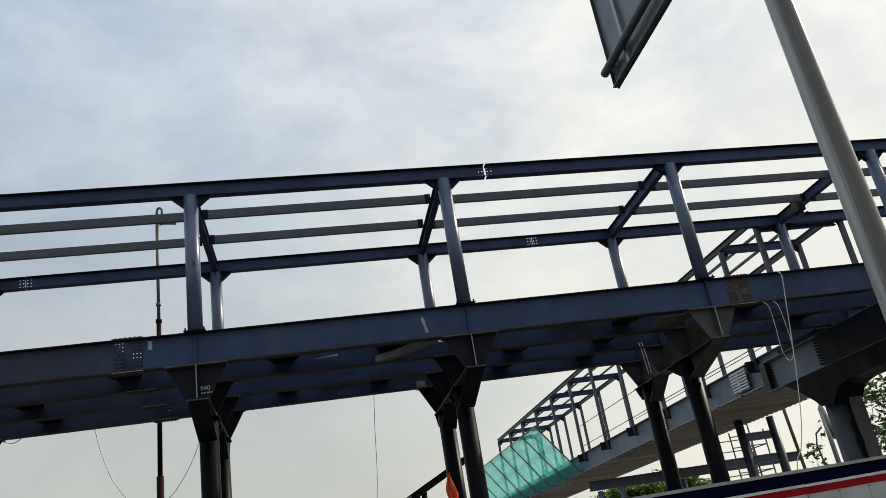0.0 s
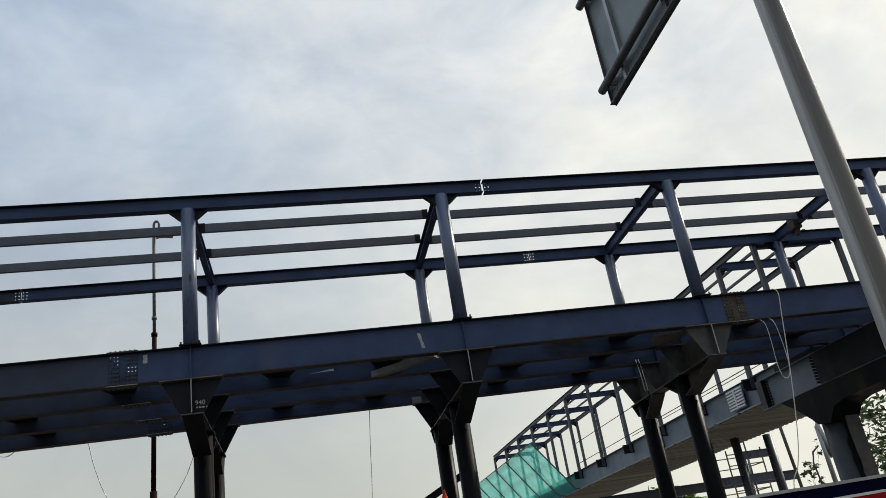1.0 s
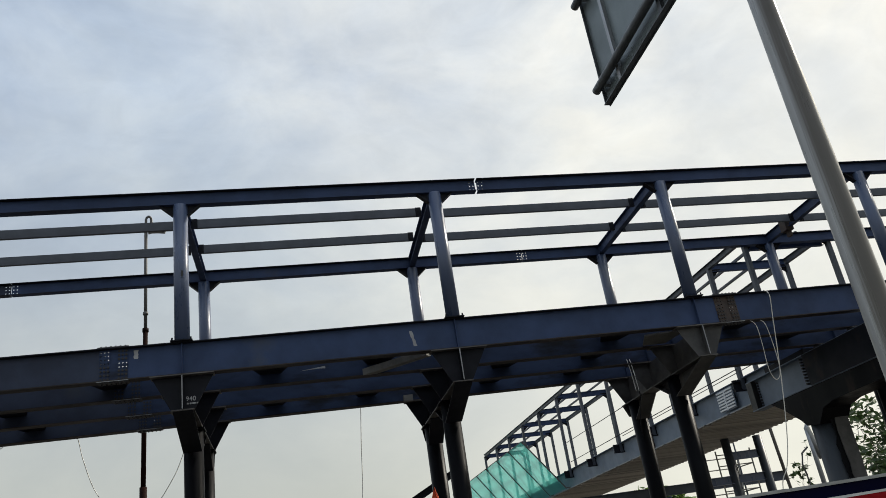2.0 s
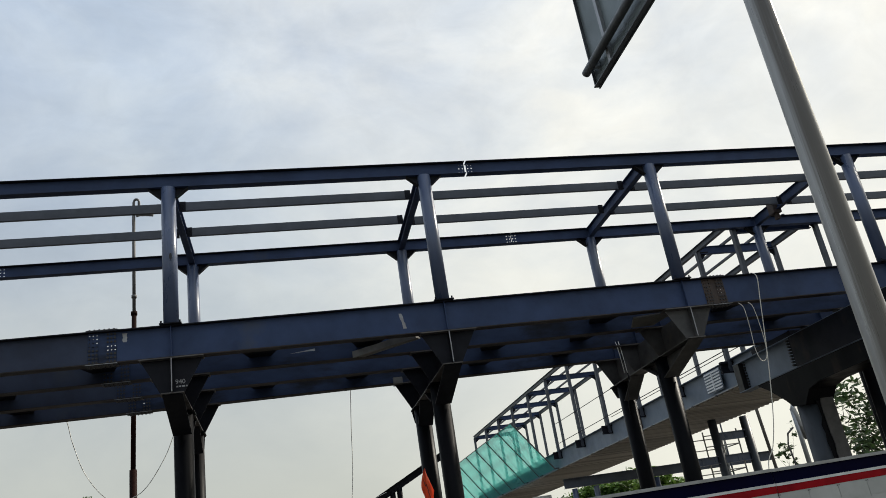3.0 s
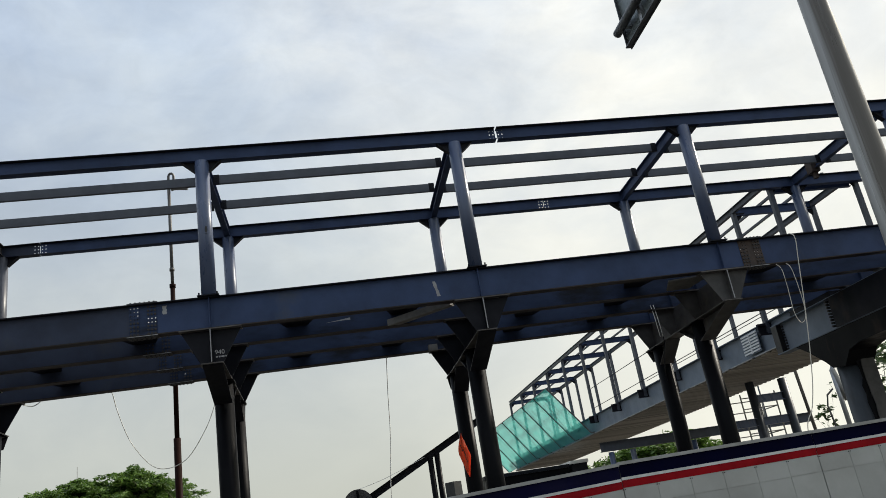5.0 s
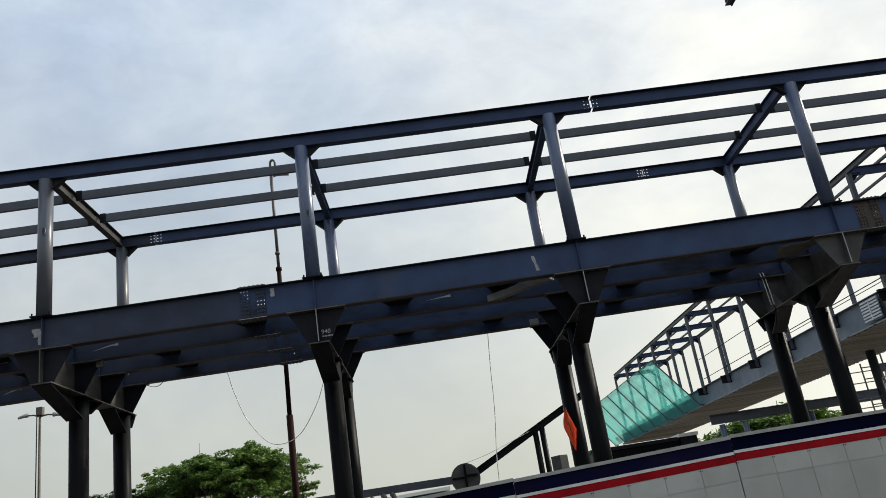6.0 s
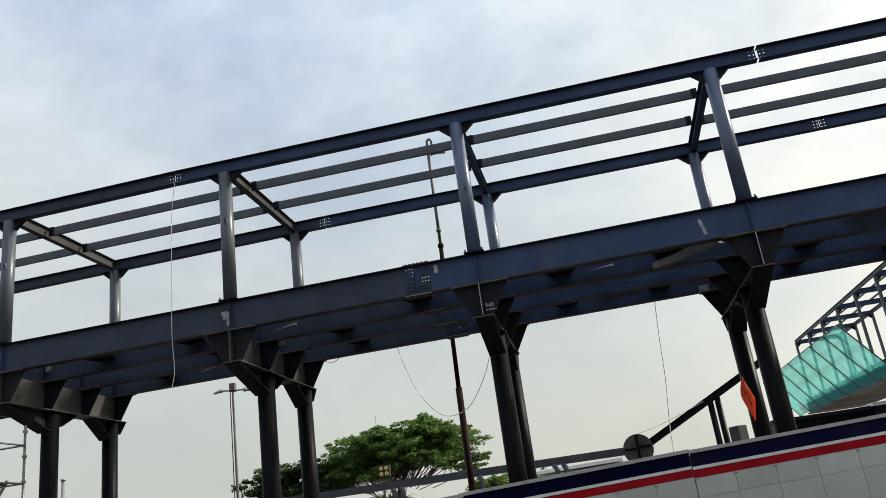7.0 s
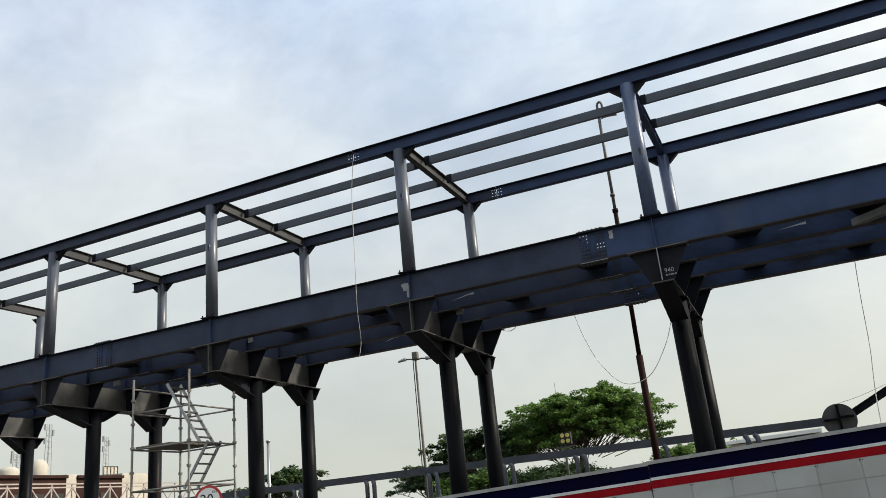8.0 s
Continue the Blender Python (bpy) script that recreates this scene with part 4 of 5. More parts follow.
def strip(bm, x0, x1, up0, up1, y0, y1, lift=0.0):
    """A band that follows the top line, from up0 to up1 below it."""
    a, b = hoard_top(x0) + lift, hoard_top(x1) + lift
    prism(bm, [(x0, y0, a - up1), (x1, y0, b - up1), (x1, y0, b - up0), (x0, y0, a - up0)], (0, y1 - y0, 0))
    return bm


edge = 3.256 - 2.394 * 9
rnd = random.Random(11)
while edge < 12:
    x0, x1 = edge + 0.004, edge + 2.39
    lift = rnd.uniform(-0.008, 0.008)
    g = nb()
    strip(g, x0, x1, 0.02, 1.7, H_Y + 0.012, H_Y + 0.05, lift)
    pn = part("panel", g, white_panel, hoarding)
    g = nb()
    strip(g, x0, x1, 0.03, 0.162, H_Y + 0.002, H_Y + 0.011, lift)
    faded = abs(edge - 0.862) < 0.1
    part("navy_band", g, navy_faded if faded else navy_paint, pn, "faded purplish navy band" if faded else "navy blue painted band")
    g = nb()
    strip(g, x0, x1, 0.162, 0.192, H_Y - 0.002, H_Y + 0.011, lift)
    part("white_band", g, white_trim, pn)
    g = nb()
    strip(g, x0, x1, 0.192, 0.272, H_Y + 0.002, H_Y + 0.011, lift)
    part("red_band", g, red_paint, pn, "red painted band")
    g = nb()
    strip(g, x0 - 0.004, x1 + 0.003, -0.006, 0.03, H_Y - 0.022, H_Y + 0.07, lift)
    part("capping", g, cap_grey, pn, "pale grey folded metal capping")
    for i in range(6):
        a, b = x0 + (x1 - x0) * i / 6, x0 + (x1 - x0) * (i + 1) / 6
        for u0, u1 in ((0.275, 0.460), (0.464, 0.90), (0.904, 1.34)):
            g = nb()
            strip(g, a + 0.002, b - 0.002, u0, u1, H_Y + 0.003, H_Y + 0.0115, lift + rnd.uniform(-0.001, 0.001))
            part("tile", g, white_panel, pn)
        g = nb()
        for dx in (-0.012, 0.012):
            x = a + dx + 0.004
            tube(g, [(x, H_Y - 0.003, hoard_top(x) + lift - 0.292), (x, H_Y + 0.004, hoard_top(x) + lift - 0.292)], 0.006, 6)
        part("rivet", g, black_paint, pn)
    g = nb()
    bx(g, x0 - 0.03, x0 + 0.03, H_Y + 0.06, H_Y + 0.12, 0.0, hoard_top(x0) - 0.05)
    part("stake", g, galv, pn)
    edge += 2.394

# ---- roadside sign on its pole ----
PX, PY = 3.032, 3.45
gantry = thing("road_sign", (PX, PY, 0), "large road sign with a grey back on a tall pole", "road sign")
g = nb()
tube(g, [(PX, PY, 0.0), (PX, PY, 2.15), (PX, PY, 4.3), (PX, PY, 6.45), (PX, PY, 8.6)], 0.088, 40, 0.058)
pole = part("pole", g, pole_paint, gantry, "round weathered steel pole with brown streaks and a painted dark reflection", smooth=True)
g = nb()
tube(g, [(PX, PY, 0.0), (PX, PY, 0.05)], 0.20, 24)
part("foot_flange", g, galv, pole)
SX, SZ0, SY1 = 3.135, 5.48, 5.81
g = nb()
bx(g, SX - 0.016, SX - 0.008, 2.6, SY1 - 0.01, SZ0 + 0.02, 8.2)
part("sign_sheet", g, sign_back, gantry, "grey-green back of the sign sheet")
g = nb()
bx(g, SX - 0.055, SX + 0.004, 2.58, SY1, SZ0, SZ0 + 0.010)
bx(g, SX - 0.006, SX + 0.004, 2.58, SY1, SZ0 - 0.012, SZ0 + 0.06)
part("bottom_angle", g, sign_frame, gantry, "dark steel edge angle")
g = nb()
bx(g, SX - 0.045, SX - 0.017, SY1 - 0.012, SY1, SZ0 + 0.012, 8.2)
part("end_angle", g, sign_frame, gantry)
for y in (5.42, 4.55, 3.7):
    g = nb()
    bx(g, SX - 0.05, SX - 0.017, y - 0.025, y + 0.025, SZ0 + 0.012, 8.2)
    part("upright_rail", g, sign_frame if y < 5 else galv, gantry)
for z in (SZ0 + 0.17, SZ0 + 1.16, SZ0 + 2.2):
    g = nb()
    tube(g, [(SX - 0.088, PY - 0.2, z), (SX - 0.088, SY1 + 0.02, z)], 0.040, 20)
    part("cross_tube", g, sign_frame, gantry, "round dark cross tube", smooth=True)
    g = nb()
    bx(g, SX - 0.07, SX - 0.017, 5.66, 5.70, z - 0.04, z + 0.04)
    part("clip", g, galv, gantry)

# ---- lamp posts ----
dark_tube = surface("weathered_pole_paint", (0.12, 0.108, 0.09), (0.065, 0.055, 0.045), rough=0.6, scale=3.0, stretch=(1, 1, 0.3), third=(0.09, 0.05, 0.03), third_at=(0.6, 0.75), bump=0.08)
t = thing("street_lamp", (-3.52, 22, 0), "tall rusty street lamp pole with one small hooked lamp head", "street lamp")
g = nb()
tube(g, [(-3.56, 22, 0), (-3.56, 22, 5.14)], 0.092, 14)
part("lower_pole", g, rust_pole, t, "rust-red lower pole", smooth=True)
g = nb()
tube(g, [(-3.56, 22, 5.14), (-3.52, 22, 9.35)], 0.064, 12)
tube(g, [(-3.52, 22, 9.3), (-3.52, 22, 9.4)], 0.085, 12)
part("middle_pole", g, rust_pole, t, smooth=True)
g = nb()
tube(g, [(-3.52, 22, 9.35), (-3.52, 22, 12.55)], 0.046, 10)
tube(g, [(-3.52, 22, 9.8), (-3.52, 22, 9.88)], 0.07, 10)
part("upper_pole", g, dark_pole, t, smooth=True)
g = nb()
tube(g, [(-3.52, 22, 12.4), (-3.52, 22, 12.66)] + [(-3.445 - 0.075 * math.cos(q), 22, 12.72 + 0.13 * math.sin(q)) for q in (0.3, 0.8, 1.3, 1.8, 2.3, 2.8)] + [(-3.37, 22, 12.60), (-3.37, 22, 12.42)], 0.038, 8)
part("hook", g, dark_pole, t, smooth=True)
g = nb()
tube(g, [(-3.46, 22, 12.38), (-3.36, 22, 12.39), (-3.20, 22, 12.37), (-2.98, 22, 12.33)], 0.10, 10, 0.06)
part("lamp_head", g, galv, t, "grey cobra lamp head", smooth=True)

t = thing("street_lamp", (-13.95, 30, 0), "slim pale street lamp pole with two short lamp arms", "street lamp")
g = nb()
tube(g, [(-13.95, 30, 0), (-13.95, 30, 3.6), (-13.98, 30, 8.05)], 0.07, 12, 0.042)
part("pole", g, dark_tube, t, smooth=True)
g = nb()
tube(g, [(-14.08, 30, 3.2), (-14.09, 30, 7.8)], 0.022, 6)
part("cable_pipe", g, dark_pole, t)
for s, drop in ((-1, 0.1), (1, 0.2)):
    g = nb()
    tube(g, [(-13.97, 30, 7.72), (-13.95 + s * 0.25, 30, 7.84 - drop * 0.4), (-13.95 + s * 0.5, 30, 7.92 - drop)], 0.03, 8)
    arm = part("arm", g, dark_tube, t)
    g = nb()
    tube(g, [(-13.95 + s * 0.46, 30, 7.93 - drop), (-13.95 + s * 0.60, 30, 7.92 - drop), (-13.95 + s * 0.82, 30, 7.87 - drop)], 0.085, 10, 0.045)
    part("lamp_head", g, galv, arm, "pale lamp head", smooth=True)
g = nb()
bx(g, -14.08, -13.86, 29.9, 30.1, 7.78, 8.06)
part("junction_box", g, dark_tube, t)

t = thing("slim_pole", (-21.45, 30, 0), "plain slim grey pole", "pole")
g = nb()
tube(g, [(-21.45, 30, 0), (-21.45, 30, 5.3)], 0.07, 10)
tube(g, [(-21.45, 30, 5.28), (-21.45, 30, 5.36)], 0.10, 10)
part("shaft", g, galv, t, smooth=True)

# floodlight with four square lamps
t = thing("floodlight", (-7.56, 28, 0), "floodlight with four round yellow lamps on a thin post", "floodlight")
g = nb()
tube(g, [(-7.6, 28, 0), (-7.6, 28, 3.4)], 0.04, 8)
part("post", g, dark_pole, t)
g = nb()
bx(g, -7.75, -7.35, 28.0, 28.15, 3.46, 3.86)
body = part("housing", g, black_paint, t)
for i in (-1, 1):
    for j in (-1, 1):
        g = nb()
        tube(g, [(-7.55 + i * 0.095, 27.96, 3.66 + j * 0.095), (-7.55 + i * 0.095, 28.0, 3.66 + j * 0.095)], 0.072, 14)
        part("lens", g, lamp_yellow, body, "round yellow lens")
g = nb()
bar(g, (-7.95, 28.05, 3.35), (-7.25, 28.05, 3.38), 0.05, 0.05)
part("crossbar", g, dark_pole, t)

# street lamp beyond the pier, pale, with a bent arm
t = thing("street_lamp", (19.6, 28, 0), "old pale street lamp with a drooping lamp head", "street lamp")
g = nb()
tube(g, [(19.66, 28, 0), (19.62, 28, 4.2), (19.58, 28, 5.3)], 0.10, 10, 0.07)
part("pole", g, galv, t, smooth=True)
g = nb()
tube(g, [(19.7, 28, 5.55), (19.62, 28, 5.4), (19.75, 28, 4.75), (19.92, 28, 4.25)], 0.09, 10, 0.15)
part("lamp_head", g, galv, t, smooth=True)
g = nb()
tube(g, [(19.4, 28, 4.7), (19.1, 28, 4.5), (18.98, 28, 4.1), (19.05, 28, 3.4), (19.0, 28, 2.8)], 0.035, 6)
part("bent_pipe", g, dark_pole, t)

t = thing("leaning_prop", (17.6, 27, 0), "thin leaning steel prop", "prop")
g = nb()
tube(g, [(17.7, 27, 0), (17.42, 27, 6.0)], 0.06, 8)
part("bar", g, dark_tube, t)

# ---- low pipe barrier behind the walkway ----
R_Y, R_Z = 24.0, 2.95
rail = thing("pipe_barrier", (-8, R_Y, 0), "low dark steel barrier beam on paired posts with a sloping end", "barrier")
g = nb()
bx(g, -33, 0.75, R_Y - 0.1, R_Y + 0.1, R_Z - 0.14, R_Z + 0.07)
part("level_beam", g, purlin_steel, rail)
g = nb()
ibeam(g, (1.0, R_Y, 2.98), (5.0, R_Y, 4.99), 0.22, 0.16)
part("sloping_beam", g, cap_steel, rail)
for x in (-30.0, -27.0, -24.0, -21.0, -18.6, -16.0, -13.2, -10.95, -8.42, -6.15, -3.80, -1.35):
    for dx in (0.0, 0.26):
        g = nb()
        tube(g, [(x + dx, R_Y - 0.2, 0), (x + dx, R_Y - 0.2, R_Z - 0.30), (x + dx - 0.02, R_Y - 0.18, R_Z - 0.22), (x + dx - 0.07, R_Y - 0.12, R_Z - 0.16)], 0.072, 12)
        part("short_post", g, purlin_steel, rail, smooth=True)
for x, z in ((3.23, 4.00), (3.44, 4.10)):
    g = nb()
    tube(g, [(x, R_Y, 0), (x, R_Y, z - 0.06)], 0.083, 12)
    part("short_post", g, column_steel, rail, smooth=True)
t = thing("round_end_plate", (0.95, R_Y - 0.3, 0), "round dark steel plate with crossed ribs", "steel plate")
g = nb()
tube(g, [(0.99, R_Y - 0.32, 2.90), (0.99, R_Y - 0.28, 2.90)], 0.42, 32)
part("disc", g, brown_and_lit_steel, t)
g = nb()
bx(g, 0.96, 1.02, R_Y - 0.40, R_Y - 0.321, 2.5, 3.28)
part("rib", g, column_steel, t)
g = nb()
bx(g, 0.62, 0.95, R_Y - 0.39, R_Y - 0.322, 2.89, 2.95)
bx(g, 1.03, 1.34, R_Y - 0.39, R_Y - 0.322, 2.93, 2.99)
part("rib", g, column_steel, t)
g = nb()
tube(g, [(0.95, R_Y - 0.3, 0), (0.95, R_Y - 0.3, 2.46)], 0.10, 12)
part("stand", g, column_steel, t)
t = thing("concrete_block", (3.9, R_Y + 0.6, 0), "weathered dark grey concrete block standing upright", "concrete block")
g = nb()
prism(g, [(3.66, R_Y + 0.74, 0), (3.88, R_Y + 0.40, 0), (4.14, R_Y + 0.62, 0), (3.92, R_Y + 0.96, 0)], (0, 0, 3.19))
part("block", g, weathered_block, t)
# orange cloth hung on the back column
t = thing("orange_cloth", (3.4, 17.9, 3.0), "orange cloth hanging on the dark column", "cloth")
g = nb()
rows = []
for k in range(13):
    f = k / 12
    # a cloth tied at its top and bottom corners: widest halfway down, its left edge curling off the column
    x0 = 3.152 - 0.116 * math.sin(min(1, f / 0.47) * math.pi / 2) if f < 0.47 else 3.036 + 0.15 * (f - 0.47) / 0.53
    x1 = 3.160 + 0.142 * min(1, f / 0.5) if f < 0.5 else 3.302 - 0.10 * (f - 0.5) / 0.5
    rows.append([g.verts.new((x0 + (x1 - x0) * u, 17.79 + 0.018 * math.sin(u * 8 + f * 3) + 0.05 * (0.5 - u) ** 2, 3.75 - 0.93 * f - 0.03 * u)) for u in (0, 0.17, 0.33, 0.5, 0.67, 0.83, 1)])
for ra, rb in zip(rows, rows[1:]):
    for k in range(6):
        g.faces.new((ra[k], ra[k + 1], rb[k + 1], rb[k]))
bmesh.ops.solidify(g, geom=g.faces[:], thickness=0.006)
cloth = part("cloth", g, orange_cloth, t, smooth=True)
g = nb()
for z, x in ((3.50, 3.085), (3.40, 3.135), (3.26, 3.155)):
    prism(g, [(x, 17.757, z), (x + 0.012, 17.757, z), (x + 0.05, 17.757, z - 0.15), (x + 0.038, 17.757, z - 0.15)], (0, 0.004, 0))
part("printed_bar", g, black_paint, cloth, "dark printed bars on the cloth")

# ---- access scaffold ----
SX0, SX1, SYA, SYB = -12.87, -11.37, 13.2, 14.66
scaf = thing("access_scaffold", (-12.1, 13.9, 0), "rusty steel tube scaffold tower with two ladders", "scaffold")
for x, y, top in ((SX0, SYA, 4.95), (SX1, SYA, 4.96), (SX1, SYB, 4.62), (SX0, SYB, 5.0)):
    g = nb()
    tube(g, [(x, y, 0.03), (x, y, top)], 0.025, 10)
    st = part("standard", g, steel_tube, scaf, smooth=True)
    z = 0.5
    while z < top:
        g = nb()
        tube(g, [(x, y, z - 0.025), (x, y, z + 0.025)], 0.046, 8)
        part("coupler", g, steel_tube, st)
        z += 0.5
for z in (2.62, 3.47, 4.22):
    for a, b in (((SX0, SYA), (SX1, SYA)), ((SX1, SYA), (SX1, SYB)), ((SX1, SYB), (SX0, SYB)), ((SX0, SYB), (SX0, SYA))):
        g = nb()
        tube(g, [(*a, z), (*b, z)], 0.019, 8)
        part("ledger", g, steel_tube, scaf, smooth=True)
g = nb()
tube(g, [(SX0, SYA, 2.62), (SX1, SYB, 2.72)], 0.018, 8)
part("brace", g, steel_tube, scaf)
g = nb()
tube(g, [(SX0, SYA, 4.75), (SX0 + 0.02, SYB, 4.75)], 0.02, 8)
part("brace", g, steel_tube, scaf)
for i in range(4):
    g = nb()
    bx(g, SX0 + 0.04, SX1 - 0.5, SYA + 0.05 + i * 0.34, SYA + 0.37 + i * 0.34, 3.495, 3.53)
    part("plank", g, plank_wood, scaf)


def ladder(p0, p1, width, rungs):
    p0, p1 = Vector(p0), Vector(p1)
    off = Vector((0, width, 0))
    t = thing("ladder", p0, "pale metal ladder leaning inside the scaffold", "ladder", "scaffold ladders")
    for s in (0, 1):
        g = nb()
        bar(g, p0 + off * s, p1 + off * s, 0.03, 0.06)
        part("stile", g, galv, t)
    for i in range(rungs):
        q = p0 + (p1 - p0) * ((i + 0.6) / rungs)
        g = nb()
        bar(g, q, q + off, 0.10, 0.025)
        part("rung", g, dark_pole, t)


ladder((-11.55, 13.75, 3.50), (-12.45, 13.75, 4.86), 0.42, 7)
ladder((-12.05, 13.85, 2.60), (-11.42, 13.85, 3.52), 0.42, 5)

# speed limit sign
t = thing("speed_limit_sign", (-10.72, 13.0, 0), "round white speed limit sign with a red rim", "traffic sign")
g = nb()
tube(g, [(-10.72, 13.05, 0), (-10.72, 13.05, 2.5)], 0.035, 10)
part("post", g, galv, t)
aim = pose(-10.72, 13.0, 2.27, 90, 0, 20)
g = nb()
tube(g, [(0, 0, -0.01), (0, 0, 0.0)], 0.275, 40)
disc = part("disc", g, sign_red, t, "red rim disc", m=aim)
g = nb()
tube(g, [(0, 0, 0.001), (0, 0, 0.005)], 0.228, 40)
part("face", g, sign_white, t, "white face", m=aim)
lettering("number", "20", 0.27, black_paint, aim @ Matrix.Translation((-0.165, -0.075, 0.006)), t, "black painted number")
lettering("unit", "KM", 0.065, black_paint, aim @ Matrix.Translation((0.075, 0.125, 0.006)), t, "small black painted letters")

# dark site cabins behind the hoarding
for x0, x1, top, mat, label in ((7.9, 12.28, 4.21, column_steel, "dark flat-roofed site cabin"), (12.34, 13.3, 4.34, cap_steel, "small dark site cabin with a white roof edge")):
    t = thing("site_cabin", ((x0 + x1) / 2, 42, 0), label + " behind the hoarding", "site cabin")
    g = nb()
    bx(g, x0 + 0.06, x1 - 0.06, 40.1, 43.9, 0.15, top - 0.16)
    part("body", g, mat, t)
    g = nb()
    bx(g, x0, x1, 40.0, 44.0, top - 0.16, top)
    part("roof", g, cap_steel if mat is column_steel else sign_white, t)
    g = nb()
    bx(g, x0 + 0.1, x1 - 0.1, 40.3, 43.7, 0.0, 0.15)
    part("base_skid", g, concrete, t)
    g = nb()
    bx(g, x0 + 0.4, x0 + 1.0, 40.06, 40.095, 2.2, 3.5)
    part("window", g, black_paint, t)

# low pale building past the barrier
t = thing("low_shed", (-1.6, 62, 0), "low pale shed with a white roof edge beyond the barrier", "shed")
g = nb()
bx(g, -4.4, 1.0, 60.2, 64.0, 0, 4.12)
part("wall", g, cream_wall, t)
g = nb()
prism(g, [(-4.9, 59.8, 4.14), (1.28, 59.8, 4.28), (1.28, 59.8, 4.52), (-4.9, 59.8, 4.36)], (0, 4.6, 0))
part("roof", g, sign_white, t, "white sheet roof")

# ---- ropes and wires ----
def cord(name, pts, radius, material, label, category):
    """A smooth hanging cord through a few points."""
    pts = [Vector(q) for q in pts]
    out = []
    for k in range(len(pts) - 1):
        a, b = pts[max(k - 1, 0)], pts[k]
        c, d = pts[k + 1], pts[min(k + 2, len(pts) - 1)]
        for j in range(8):
            u = j / 8
            out.append(0.5 * ((2 * b) + (c - a) * u + (2 * a - 5 * b + 4 * c - d) * u * u + (3 * b - a - 3 * c + d) * u ** 3))
    out.append(pts[-1])
    g = nb()
    tube(g, out, radius, 6)
    return tagged(part(name, g, material, smooth=True), label, category)


F = POST_F - 0.2
cord("rope", [(-7.72, F + 0.12, 9.09), (-7.74, F, 8.2), (-7.76, F, 7.0), (-7.78, F, 5.8), (-7.74, F, 5.1), (-7.80, F, 4.75)], 0.007, rope_fibre, "pale thin rope hanging from the roof beam", "rope")
cord("rope", [(10.0, F + 0.15, 6.42), (9.97, F - 0.04, 6.25), (9.88, F - 0.04, 5.74), (9.66, F - 0.04, 4.58), (9.40, F - 0.04, 3.45), (9.20, F - 0.04, 2.87), (8.98, F - 0.04, 2.48), (8.92, F - 0.04, 1.5)], 0.010, rope_fibre, "pale rope hanging over the girder edge", "rope")
cord("rope", [(9.48, F + 0.12, 5.78), (9.47, F - 0.03, 5.62), (9.475, F - 0.03, 5.24), (9.45, F - 0.03, 4.74), (9.52, F - 0.03, 4.51), (9.65, F - 0.02, 4.58), (9.71, F - 0.03, 4.92), (9.69, F - 0.03, 5.58), (9.70, F + 0.12, 5.78)], 0.007, rope_fibre, "loop of pale rope below the girder", "rope")
B = 18.42
cord("hanging_wire", [(-4.31, 18.26, 5.75), (-4.30, B, 5.68), (-4.19, B, 5.25), (-3.91, B, 4.55), (-3.42, B, 3.99), (-2.83, B, 4.07), (-2.36, B, 4.70), (-2.09, B, 5.34), (-1.87, 18.26, 5.75)], 0.009, wire_cover, "thin grey wire sagging below the walkway", "wire")
cord("hanging_wire", [(1.78, 18.26, 5.76), (1.78, B, 5.64), (1.72, B, 4.95), (1.65, B, 3.96), (1.52, B, 2.88), (1.46, B, 1.6)], 0.009, wire_cover, "thin grey wire hanging straight down", "wire")
cord("hanging_wire", [(-6.25, 18.26, 5.74), (-5.96, B, 5.66), (-5.70, 18.26, 5.745)], 0.009, wire_cover, "short slack wire under the girder", "wire")
cord("hanging_wire", [(0.95, 23.75, 3.3), (1.8, 23.75, 3.5), (3.05, 23.93, 3.95)], 0.008, wire_cover, "thin wire above the sloping barrier", "wire")
for dx in (0.0, 0.068):
    cord("hanging_wire", [(7.838 + dx, 16.86, 5.90), (7.838 + dx, 16.80, 5.62), (7.86 + dx, 16.80, 5.14)], 0.010, wire_cover, "pale thin wire hanging beside the cap", "wire")
cord("strap", [(7.95, 17.0, 5.74), (8.0, 16.95, 5.1), (8.25, 17.85, 4.4), (8.45, 17.9, 3.6)], 0.012, cap_steel, "dark strap tied round the column head", "strap")


